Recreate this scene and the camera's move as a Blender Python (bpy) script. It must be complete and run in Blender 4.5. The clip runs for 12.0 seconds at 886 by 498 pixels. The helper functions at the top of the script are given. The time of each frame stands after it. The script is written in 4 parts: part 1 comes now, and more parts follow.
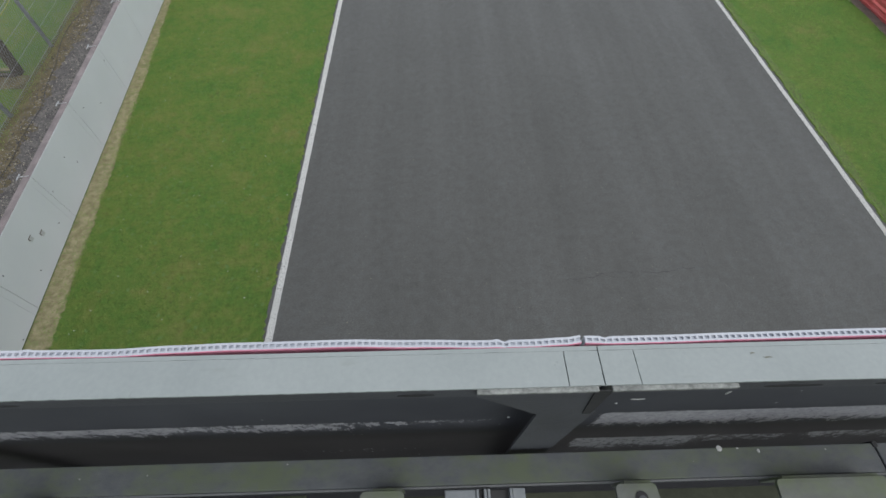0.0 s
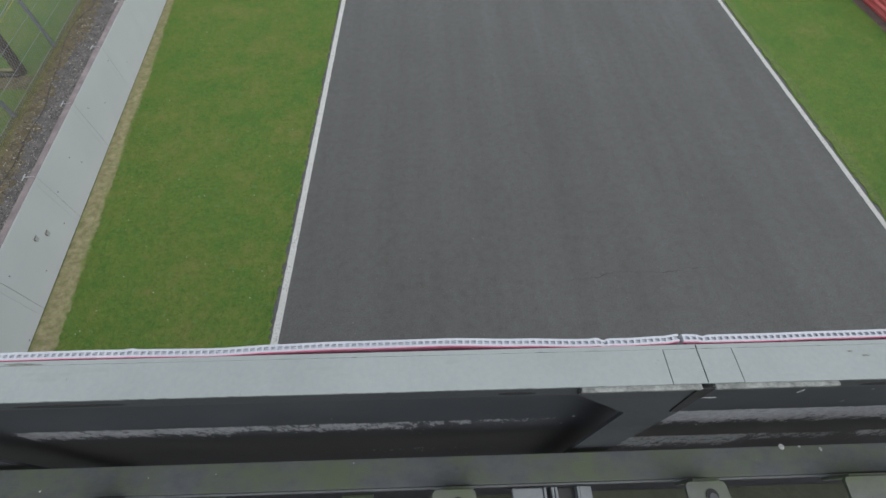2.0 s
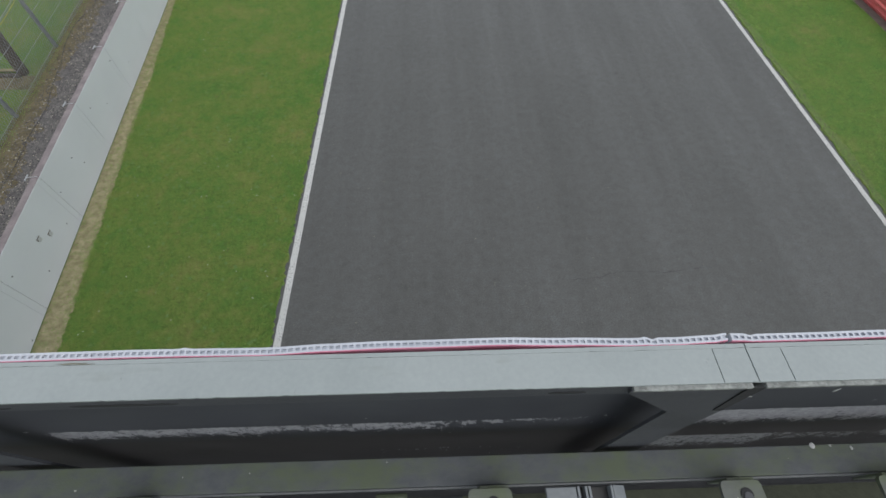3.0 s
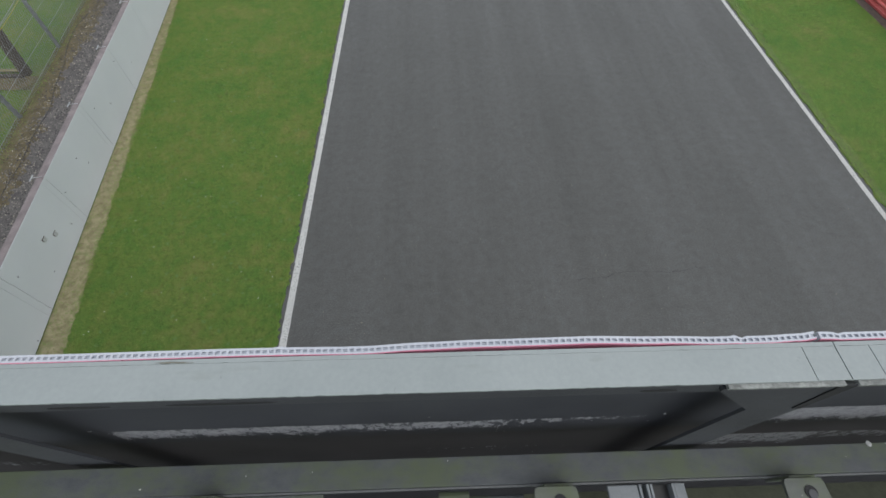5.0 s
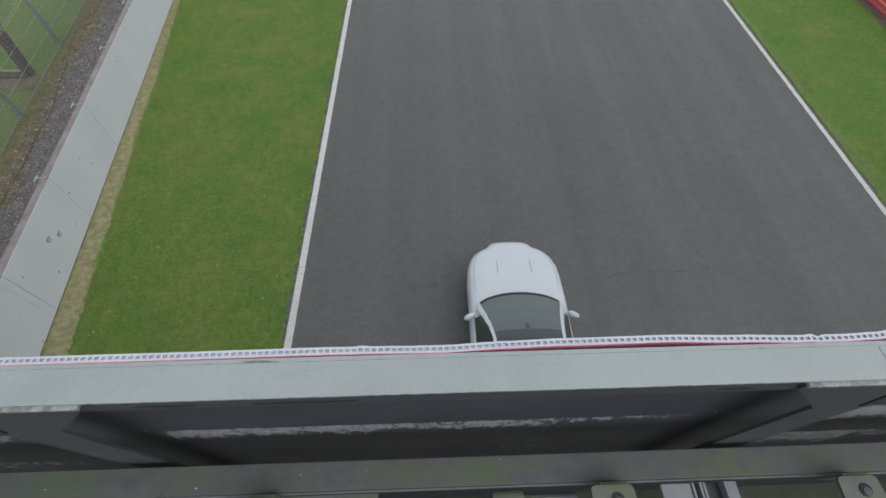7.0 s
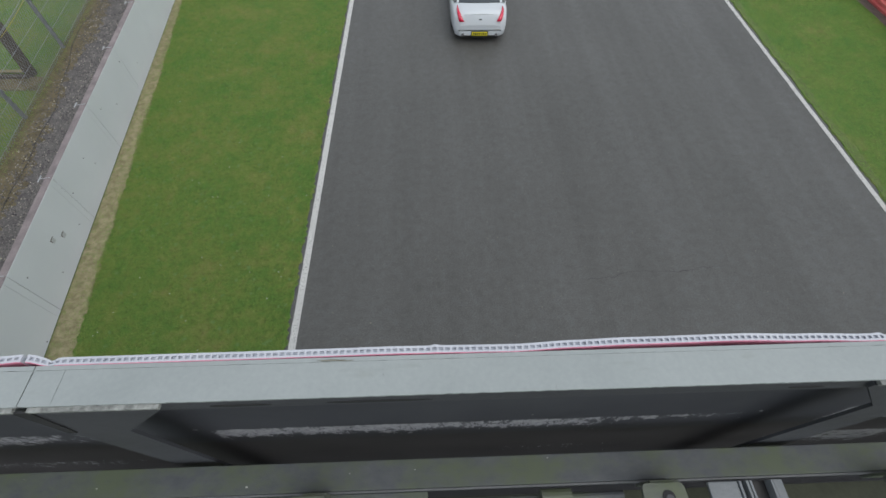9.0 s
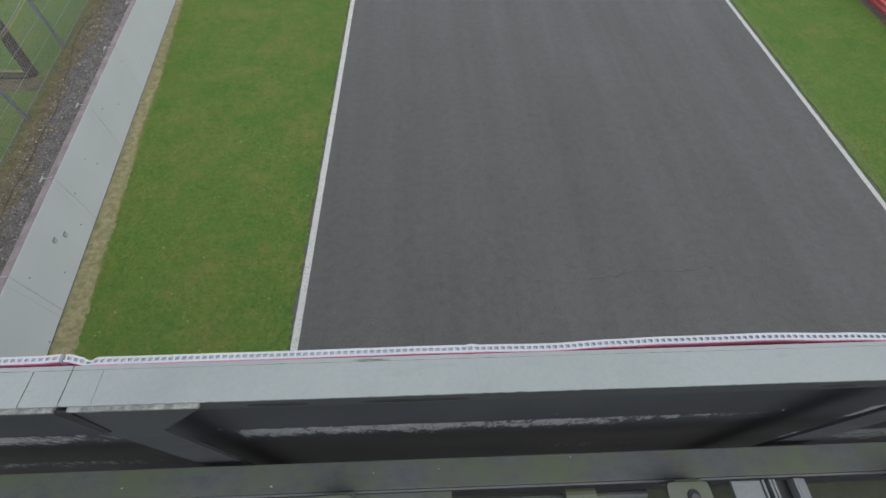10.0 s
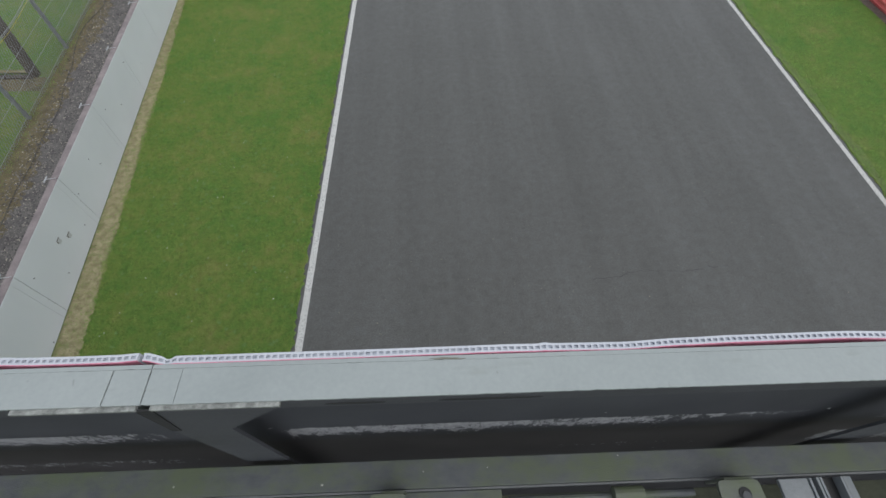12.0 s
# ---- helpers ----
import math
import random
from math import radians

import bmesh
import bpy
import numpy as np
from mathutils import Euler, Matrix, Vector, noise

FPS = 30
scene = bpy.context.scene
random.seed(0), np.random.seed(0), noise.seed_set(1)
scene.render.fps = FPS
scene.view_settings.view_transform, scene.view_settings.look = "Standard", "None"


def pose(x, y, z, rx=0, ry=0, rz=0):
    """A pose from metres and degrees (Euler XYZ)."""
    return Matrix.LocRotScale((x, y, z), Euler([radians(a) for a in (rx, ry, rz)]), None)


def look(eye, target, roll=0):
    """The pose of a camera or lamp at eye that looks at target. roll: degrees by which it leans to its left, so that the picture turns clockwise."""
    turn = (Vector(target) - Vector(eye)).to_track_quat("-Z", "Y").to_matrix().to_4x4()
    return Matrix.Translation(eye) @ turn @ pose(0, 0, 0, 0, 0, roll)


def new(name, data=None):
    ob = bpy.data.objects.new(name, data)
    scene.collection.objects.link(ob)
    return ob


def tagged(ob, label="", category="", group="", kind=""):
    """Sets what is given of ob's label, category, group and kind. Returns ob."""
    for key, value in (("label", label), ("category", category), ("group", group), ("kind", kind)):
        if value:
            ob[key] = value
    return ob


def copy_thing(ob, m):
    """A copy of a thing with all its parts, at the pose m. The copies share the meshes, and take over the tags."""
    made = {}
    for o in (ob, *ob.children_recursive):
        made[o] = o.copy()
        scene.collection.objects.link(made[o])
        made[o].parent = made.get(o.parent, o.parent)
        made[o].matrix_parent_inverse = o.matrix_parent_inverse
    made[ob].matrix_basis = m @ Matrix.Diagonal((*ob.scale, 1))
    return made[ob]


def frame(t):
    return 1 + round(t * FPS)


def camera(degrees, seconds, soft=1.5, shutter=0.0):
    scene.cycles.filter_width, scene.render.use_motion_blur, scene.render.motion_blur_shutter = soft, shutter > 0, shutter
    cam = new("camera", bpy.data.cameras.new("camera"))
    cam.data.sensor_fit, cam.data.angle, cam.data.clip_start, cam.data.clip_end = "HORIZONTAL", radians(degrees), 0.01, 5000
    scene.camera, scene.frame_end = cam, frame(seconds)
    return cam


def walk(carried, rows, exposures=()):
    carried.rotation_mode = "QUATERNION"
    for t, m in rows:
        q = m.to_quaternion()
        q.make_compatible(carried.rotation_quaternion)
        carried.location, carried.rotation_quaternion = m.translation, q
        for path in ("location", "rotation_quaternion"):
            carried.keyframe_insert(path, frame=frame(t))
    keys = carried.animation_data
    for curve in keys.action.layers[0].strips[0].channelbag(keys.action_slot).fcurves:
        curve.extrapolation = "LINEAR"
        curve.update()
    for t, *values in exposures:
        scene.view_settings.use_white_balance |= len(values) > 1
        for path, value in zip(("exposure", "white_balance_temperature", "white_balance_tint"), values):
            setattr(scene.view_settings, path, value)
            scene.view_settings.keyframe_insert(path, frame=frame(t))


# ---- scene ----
cam = camera(91.12, 12.0, 1.6)
PATH = [
    (0, (3.3605, 0.0878, 8.3204), (3.3977, 1.2010, 6.6592), 0.766),
    (0.5, (3.3287, 0.0877, 8.3211), (3.3664, 1.2010, 6.6599), 0.776),
    (1, (3.2957, 0.0876, 8.3217), (3.3339, 1.2009, 6.6607), 0.785),
    (1.5, (3.2621, 0.0875, 8.3224), (3.3009, 1.2008, 6.6614), 0.795),
    (2, (3.2285, 0.0874, 8.3231), (3.2677, 1.2008, 6.6621), 0.804),
    (2.5, (3.1950, 0.0873, 8.3237), (3.2348, 1.2007, 6.6628), 0.814),
    (3, (3.1621, 0.0872, 8.3244), (3.2025, 1.2007, 6.6635), 0.823),
    (5, (3.0392, 0.0868, 8.3271), (3.0817, 1.2005, 6.6663), 0.861),
    (5.5, (3.0111, 0.0867, 8.3277), (3.0541, 1.2004, 6.6671), 0.871),
    (6, (2.9839, 0.0866, 8.3284), (3.0274, 1.2003, 6.6678), 0.880),
    (6.5, (2.9575, 0.0865, 8.3291), (3.0016, 1.2003, 6.6685), 0.890),
    (7, (2.9320, 0.0864, 8.3297), (2.9766, 1.2002, 6.6692), 0.899),
    (9, (2.8346, 0.0860, 8.3324), (2.8814, 1.2000, 6.6720), 0.937),
    (9.5, (2.8107, 0.0859, 8.3331), (2.8580, 1.1999, 6.6727), 0.947),
    (10, (2.7867, 0.0858, 8.3338), (2.8345, 1.1999, 6.6735), 0.956),
    (10.5, (2.7624, 0.0857, 8.3344), (2.8108, 1.1998, 6.6742), 0.966),
    (11, (2.7377, 0.0856, 8.3351), (2.7867, 1.1998, 6.6749), 0.975),
    (11.5, (2.7126, 0.0855, 8.3358), (2.7621, 1.1997, 6.6756), 0.985),
    (12, (2.6871, 0.0854, 8.3364), (2.7371, 1.1996, 6.6763), 0.994),
]
walk(cam, [(t, look(eye, target, roll)) for t, eye, target, roll in PATH], exposures=[(0, 0.68, 6350, 7), (12, 0.68, 6350, 7)])

# ---- world, sun, exposure ----
world = bpy.data.worlds.new("overcast_sky")
scene.world = world
world.use_nodes = True
wn = world.node_tree.nodes
sky = wn.new("ShaderNodeTexSky")
sky.sky_type = "NISHITA"
sky.sun_disc = False
sky.sun_elevation = radians(57)
sky.sun_rotation = radians(131)
sky.air_density = 1.0
sky.dust_density = 2.0
sky.ozone_density = 0.6
wn["Background"].inputs["Strength"].default_value = 0.11
# a high layer of cloud over the sky, uneven in broad soft patches
cloud = wn.new("ShaderNodeTexNoise")
cloud.inputs["Scale"].default_value = 1.6
cloud.inputs["Detail"].default_value = 4.0
cloud_tone = wn.new("ShaderNodeValToRGB")
cloud_tone.color_ramp.elements[0].position, cloud_tone.color_ramp.elements[0].color = 0.3, (0.80, 0.84, 0.88, 1)
cloud_tone.color_ramp.elements[1].position, cloud_tone.color_ramp.elements[1].color = 0.7, (1.0, 1.0, 1.0, 1)
cloud_light = wn.new("ShaderNodeVectorMath")
cloud_light.operation = "SCALE"
cloud_light.inputs["Scale"].default_value = 4.5
overcast = wn.new("ShaderNodeMix")
overcast.data_type = "RGBA"
overcast.inputs["Factor"].default_value = 0.75
wl = world.node_tree.links
wl.new(cloud.outputs["Fac"], cloud_tone.inputs["Fac"])
wl.new(cloud_tone.outputs["Color"], cloud_light.inputs[0])
wl.new(sky.outputs[0], overcast.inputs[6])
wl.new(cloud_light.outputs[0], overcast.inputs[7])
wl.new(overcast.outputs[2], wn["Background"].inputs[0])

sun = new("sun", bpy.data.lights.new("sun", "SUN"))
sun.data.energy = 0.97
sun.data.angle = radians(80)
sun.data.color = (1.0, 0.97, 0.93)
sun.matrix_world = look((30, -26, 62), (0, 0, 0))


# ---- materials ----
def material(name, rough=0.7, metal=0.0, spec=0.5):
    m = bpy.data.materials.new(name)
    m.use_nodes = True
    nt = m.node_tree
    b = nt.nodes["Principled BSDF"]
    b.inputs["Roughness"].default_value = rough
    b.inputs["Metallic"].default_value = metal
    b.inputs["Specular IOR Level"].default_value = spec
    return m, nt, b


def node(nt, kind, **values):
    n = nt.nodes.new(kind)
    for k, v in values.items():
        n.inputs[k.replace("_", " ")].default_value = v
    return n


def coords(nt, stretch=(1, 1, 1)):
    c = nt.nodes.new("ShaderNodeTexCoord")
    mp = nt.nodes.new("ShaderNodeMapping")
    mp.inputs["Scale"].default_value = stretch
    nt.links.new(c.outputs["Object"], mp.inputs["Vector"])
    return mp.outputs["Vector"]


def noise_at(nt, vec, scale, detail=4.0, rough=0.55):
    n = node(nt, "ShaderNodeTexNoise", Scale=scale, Detail=detail, Roughness=rough)
    nt.links.new(vec, n.inputs["Vector"])
    return n.outputs["Fac"]


def ramp(nt, fac, stops):
    r = nt.nodes.new("ShaderNodeValToRGB")
    e = r.color_ramp.elements
    while len(e) < len(stops):
        e.new(0.5)
    for el, (p, c) in zip(e, stops):
        el.position = p
        el.color = (*c, 1) if len(c) == 3 else c
    nt.links.new(fac, r.inputs["Fac"])
    return r.outputs["Color"]


def mixc(nt, fac, a, b, mode="MIX"):
    n = nt.nodes.new("ShaderNodeMix")
    n.data_type = "RGBA"
    n.blend_type = mode
    for v, s in ((fac, n.inputs["Factor"]), (a, n.inputs[6]), (b, n.inputs[7])):
        if isinstance(v, (int, float)):
            s.default_value = v
        elif isinstance(v, tuple):
            s.default_value = (*v, 1)
        else:
            nt.links.new(v, s)
    return n.outputs[2]


def mathn(nt, op, a, b=None):
    n = nt.nodes.new("ShaderNodeMath")
    n.operation = op
    for v, s in ((a, n.inputs[0]), (b, n.inputs[1])):
        if v is None:
            continue
        if isinstance(v, (int, float)):
            s.default_value = v
        else:
            nt.links.new(v, s)
    return n.outputs[0]


def span(nt, v, a, b, lo=0.0, hi=1.0):
    n = nt.nodes.new("ShaderNodeMapRange")
    n.inputs["From Min"].default_value, n.inputs["From Max"].default_value = a, b
    n.inputs["To Min"].default_value, n.inputs["To Max"].default_value = lo, hi
    nt.links.new(v, n.inputs["Value"])
    return n.outputs[0]


def bump(nt, b, height, strength=0.3, distance=0.01):
    n = node(nt, "ShaderNodeBump", Strength=strength, Distance=distance)
    nt.links.new(height, n.inputs["Height"])
    nt.links.new(n.outputs["Normal"], b.inputs["Normal"])


def surface(name, dark, light, scale=6.0, fine=90.0, rough=0.7, metal=0.0, relief=0.2, depth=0.004, stretch=(1, 1, 1), spec=0.5):
    """A two-scale mottled surface: broad stains between two colours, fine grain and relief."""
    m, nt, b = material(name, rough, metal, spec)
    v = coords(nt, stretch)
    broad, grain = noise_at(nt, v, scale), noise_at(nt, v, fine, 3.0, 0.65)
    both = mathn(nt, "ADD", mathn(nt, "MULTIPLY", broad, 0.65), mathn(nt, "MULTIPLY", grain, 0.35))
    nt.links.new(ramp(nt, both, ((0.33, dark), (0.67, light))), b.inputs["Base Color"])
    nt.links.new(span(nt, broad, 0.3, 0.7, rough - 0.08, min(1.0, rough + 0.08)), b.inputs["Roughness"])
    bump(nt, b, grain, relief, depth)
    return m


def asphalt_material():
    m, nt, b = material("asphalt", 0.55, 0.0, 0.56)
    v = coords(nt)
    patches = noise_at(nt, v, 0.35, 5.0)
    lanes = noise_at(nt, coords(nt, (1.0, 0.035, 1.0)), 1.0, 4.0, 0.6)
    streaks = noise_at(nt, coords(nt, (1.0, 0.06, 1.0)), 3.4, 4.0, 0.65)
    grit, chips = noise_at(nt, v, 160.0, 2.0, 0.7), noise_at(nt, v, 45.0, 3.0, 0.7)
    both = mathn(nt, "ADD", mathn(nt, "MULTIPLY", patches, 0.34), mathn(nt, "ADD", mathn(nt, "MULTIPLY", lanes, 0.50), mathn(nt, "MULTIPLY", streaks, 0.16)))
    base = ramp(nt, both, ((0.34, (0.0725, 0.0712, 0.0695)), (0.5, (0.0850, 0.0835, 0.0822)), (0.66, (0.0985, 0.0975, 0.0975))))
    base = mixc(nt, 1.0, base, ramp(nt, grit, ((0.3, (0.70, 0.70, 0.69)), (0.7, (1.32, 1.32, 1.30)))), "MULTIPLY")
    # rolled mottling, brownish where dust lies and bluish where it is scoured
    blotch = noise_at(nt, v, 5.0, 6.0, 0.72)
    base = mixc(nt, 1.0, base, ramp(nt, blotch, ((0.3, (0.80, 0.80, 0.76)), (0.5, (1.0, 0.99, 0.97)), (0.7, (1.12, 1.15, 1.19)))), "MULTIPLY")
    base = mixc(nt, 1.0, base, ramp(nt, noise_at(nt, v, 34.0, 4.0, 0.75), ((0.32, (0.62, 0.625, 0.61)), (0.68, (1.36, 1.36, 1.37)))), "MULTIPLY")
    base = mixc(nt, span(nt, chips, 0.66, 0.73, 0.0, 0.9), base, (0.24, 0.23, 0.21))
    # scattered pale and rusty stones in the surface
    base = mixc(nt, span(nt, noise_at(nt, v, 26.0, 1.0, 0.4), 0.775, 0.80), base, (0.30, 0.27, 0.21))
    nt.links.new(base, b.inputs["Base Color"])
    nt.links.new(span(nt, lanes, 0.3, 0.7, 0.56, 0.44), b.inputs["Roughness"])
    bump(nt, b, chips, 0.25, 0.004)
    return m


def line_paint_material():
    m, nt, b = material("road_paint", 0.7)
    v = coords(nt)
    worn, broad = noise_at(nt, v, 30.0, 5.0, 0.8), noise_at(nt, v, 1.3, 3.0)
    wear = span(nt, mathn(nt, "ADD", worn, mathn(nt, "MULTIPLY", broad, 0.25)), 0.66, 0.76)
    tone = ramp(nt, broad, ((0.3, (0.48, 0.475, 0.455)), (0.7, (0.62, 0.61, 0.59))))
    nt.links.new(mixc(nt, wear, tone, (0.13, 0.13, 0.125)), b.inputs["Base Color"])
    bump(nt, b, worn, 0.3, 0.003)
    return m


GRASS_TONES = ((0.122, 0.246, 0.048), (0.182, 0.266, 0.058), (0.270, 0.278, 0.088))
FRESH_TONES = ((0.135, 0.275, 0.056), (0.182, 0.304, 0.060), (0.262, 0.312, 0.092))


def grass_material(name, blades, tones=GRASS_TONES, bare=0.55):
    m, nt, b = material(name, 0.6, 0.0, 0.3)
    v = coords(nt)
    broad, mid = noise_at(nt, v, 0.7, 5.0, 0.65), noise_at(nt, v, 4.2, 4.0, 0.65)
    both = mathn(nt, "ADD", mathn(nt, "MULTIPLY", broad, 0.6), mathn(nt, "MULTIPLY", mid, 0.4))
    col = ramp(nt, both, ((0.38, tones[0]), (0.52, tones[1]), (0.66, tones[2])))
    thin = span(nt, noise_at(nt, v, 2.3, 6.0, 0.75), 0.58, 0.76, 0.0, bare)
    col = mixc(nt, thin, col, (0.225, 0.180, 0.085))
    # thick dark clumps and fresher bright ones
    clump = noise_at(nt, v, 11.0, 5.0, 0.75)
    col = mixc(nt, 1.0, col, ramp(nt, clump, ((0.30, (0.66, 0.70, 0.62)), (0.48, (1.0, 1.0, 1.0)), (0.62, (1.05, 1.10, 1.05)), (0.76, (1.22, 1.34, 1.50)))), "MULTIPLY")
    if blades:
        g = nt.nodes.new("ShaderNodeNewGeometry")
        each = ramp(nt, g.outputs["Random Per Island"], ((0.0, (0.86, 0.88, 0.82)), (0.5, (1.0, 1.0, 1.0)), (0.96, (1.18, 1.15, 1.15)), (1.0, (2.2, 1.7, 2.2))))
        col = mixc(nt, 1.0, col, each, "MULTIPLY")
    else:
        fine = noise_at(nt, v, 60.0, 3.0, 0.7)
        col = mixc(nt, 1.0, col, ramp(nt, fine, ((0.3, (0.62, 0.62, 0.58)), (0.7, (0.92, 0.92, 0.92)))), "MULTIPLY")
        bump(nt, b, fine, 0.8, 0.03)
    nt.links.new(col, b.inputs["Base Color"])
    return m


def wear_sheet_material(name, bands, dark=(0.040, 0.042, 0.050), light=(0.059, 0.062, 0.072)):
    """Dark painted steel with old white paint left in bands: (x0, x1, z0, z1, amount)."""
    m, nt, b = material(name, 0.55)
    v = coords(nt)
    sep = nt.nodes.new("ShaderNodeSeparateXYZ")
    nt.links.new(v, sep.inputs[0])
    x, z = sep.outputs["X"], sep.outputs["Z"]
    broad, grain = noise_at(nt, v, 5.0), noise_at(nt, v, 120.0, 3.0, 0.7)
    flakes = mathn(nt, "ADD", mathn(nt, "MULTIPLY", noise_at(nt, coords(nt, (0.8, 1.0, 0.36)), 60.0, 4.0, 0.7), 0.5), mathn(nt, "MULTIPLY", noise_at(nt, coords(nt, (0.9, 1.0, 0.40)), 150.0, 3.0, 0.7), 0.5))
    flakes = mathn(nt, "ADD", mathn(nt, "MULTIPLY", mathn(nt, "SUBTRACT", flakes, 0.5), 3.4), 0.5)
    col = ramp(nt, broad, ((0.3, dark), (0.7, light)))
    rough_edge = mathn(nt, "MULTIPLY", mathn(nt, "SUBTRACT", noise_at(nt, coords(nt, (1, 1, 1)), 30.0, 5.0, 0.7), 0.5), 0.13)
    zz = mathn(nt, "ADD", z, rough_edge)
    for x0, x1, z0, z1, amount in bands:
        soft = (x1 - x0) * 0.25
        inx = mathn(nt, "MULTIPLY", span(nt, x, x0 - 0.01, x0 + 0.02), span(nt, x, x1 - soft, x1, 1.0, 0.0))
        inz = mathn(nt, "MULTIPLY", span(nt, zz, z0 - 0.01, z0 + 0.5 * (z1 - z0)), span(nt, z, z1 - 0.004, z1 + 0.004, 1.0, 0.0))
        cover = mathn(nt, "MULTIPLY", inx, inz)
        keep = span(nt, mathn(nt, "ADD", mathn(nt, "MULTIPLY", cover, amount), flakes), 0.88, 0.97)
        col = mixc(nt, mathn(nt, "MULTIPLY", keep, span(nt, cover, 0.02, 0.1)), col, mixc(nt, span(nt, grain, 0.3, 0.7), (0.17, 0.17, 0.185), (0.36, 0.36, 0.38)))
    specks = span(nt, noise_at(nt, v, 30.0, 2.0, 0.5), 0.77, 0.79)
    col = mixc(nt, specks, col, (0.38, 0.38, 0.38))
    nt.links.new(col, b.inputs["Base Color"])
    bump(nt, b, grain, 0.15, 0.002)
    return m


def mossy_metal_material(name, metal_dark, metal_light, moss):
    m, nt, b = material(name, 0.6)
    v = coords(nt, (1.0, 1.6, 1.6))
    broad, mid, grain = noise_at(nt, v, 8.0, 6.0, 0.65), noise_at(nt, v, 26.0, 4.0, 0.7), noise_at(nt, v, 300.0, 2.0)
    col = ramp(nt, mid, ((0.3, metal_dark), (0.7, metal_light)))
    growth = span(nt, mathn(nt, "ADD", mathn(nt, "MULTIPLY", broad, 0.75), mathn(nt, "MULTIPLY", mid, 0.25)), 0.42, 0.60, 0.0, 0.9)
    col = mixc(nt, growth, col, moss)
    col = mixc(nt, span(nt, noise_at(nt, v, 75.0, 1.0), 0.80, 0.82), col, (0.42, 0.42, 0.38))
    nt.links.new(col, b.inputs["Base Color"])
    bump(nt, b, grain, 0.25, 0.002)
    return m


def glass_material(name, tint, rough=0.34):
    m, nt, b = material(name, rough)
    b.inputs["Base Color"].default_value = (*tint, 1)
    b.inputs["Coat Weight"].default_value = 1.0
    b.inputs["Coat Roughness"].default_value = 0.24
    return m


ASPHALT = asphalt_material()
PAINT = line_paint_material()
GRASS_GROUND = grass_material("grass_ground", False)
GRASS_BLADES = grass_material("grass_blades", True)
FRESH_BLADES = grass_material("fresh_grass_blades", True, FRESH_TONES, 0.25)
SOIL = surface("bare_soil", (0.080, 0.068, 0.036), (0.205, 0.166, 0.098), 3.5, 40.0, 0.95, relief=0.6, depth=0.02)
SAND = surface("dry_verge", (0.165, 0.145, 0.070), (0.40, 0.352, 0.215), 6.5, 130.0, 0.95, relief=0.4, depth=0.006)
GRAVEL_BED = surface("gravel_bed", (0.075, 0.069, 0.070), (0.205, 0.190, 0.182), 3.0, 55.0, 0.95, relief=0.9, depth=0.03)
CONCRETE = surface("painted_concrete", (0.545, 0.567, 0.590), (0.595, 0.617, 0.640), 0.8, 60.0, 0.75, relief=0.12, depth=0.004)
WALL_TOP = surface("weathered_concrete", (0.15, 0.125, 0.128), (0.31, 0.265, 0.265), 3.5, 60.0, 0.9, relief=0.4)
POCKET_GREY = surface("pocket_grey", (0.38, 0.39, 0.39), (0.47, 0.48, 0.48), 9.0, 60.0, 0.9)
DARK_GAP = surface("dark_gap", (0.016, 0.016, 0.018), (0.028, 0.028, 0.030), 8.0, 80.0, 0.8)
GALVANISED = surface("galvanised_steel", (0.26, 0.27, 0.29), (0.40, 0.41, 0.43), 9.0, 120.0, 0.5, 0.5)
RED_STEEL = surface("red_painted_steel", (0.60, 0.11, 0.105), (0.72, 0.18, 0.17), 2.0, 50.0, 0.5)
PIN_ZINC = surface("bright_zinc", (0.38, 0.39, 0.41), (0.50, 0.51, 0.53), 9.0, 120.0, 0.6)
WIRE_ZINC = surface("dull_zinc_wire", (0.18, 0.19, 0.20), (0.30, 0.31, 0.325), 9.0, 120.0, 0.6)
TIMBER = surface("weathered_timber", (0.05, 0.04, 0.035), (0.12, 0.10, 0.08), 4.0, 60.0, 0.9, stretch=(1, 1, 0.2))
PLANK = surface("pale_timber", (0.20, 0.17, 0.09), (0.30, 0.26, 0.15), 4.0, 60.0, 0.9)
CAP_PAINT = surface("pale_cap_paint", (0.266, 0.292, 0.292), (0.326, 0.352, 0.352), 7.0, 140.0, 0.55, relief=0.12, depth=0.001)
def speckle(m, scale, low, high, tone, stretch=(1, 1, 1)):
    """Small dark marks of dirt over a finished surface."""
    nt = m.node_tree
    b = nt.nodes["Principled BSDF"]
    old = b.inputs["Base Color"].links[0].from_socket
    spots = span(nt, noise_at(nt, coords(nt, stretch), scale, 3.0, 0.6), low, high)
    nt.links.new(mixc(nt, spots, old, tone), b.inputs["Base Color"])


speckle(CAP_PAINT, 55.0, 0.70, 0.80, (0.16, 0.17, 0.15), (1, 0.5, 1))
speckle(CAP_PAINT, 14.0, 0.62, 0.85, (0.22, 0.24, 0.21), (0.5, 2.0, 1))
CHIPPED_EDGE = surface("chipped_edge", (0.11, 0.115, 0.11), (0.38, 0.39, 0.375), 70.0, 220.0, 0.8, relief=0.6, depth=0.002)
DARK_STEEL = surface("dark_painted_steel", (0.050, 0.052, 0.060), (0.070, 0.073, 0.083), 8.0, 160.0, 0.5)
BOARD_WHITE = surface("white_plastic", (0.46, 0.47, 0.525), (0.54, 0.55, 0.60), 12.0, 150.0, 0.35)
BOARD_RED = surface("red_print", (0.62, 0.20, 0.30), (0.74, 0.30, 0.41), 10.0, 120.0, 0.4)
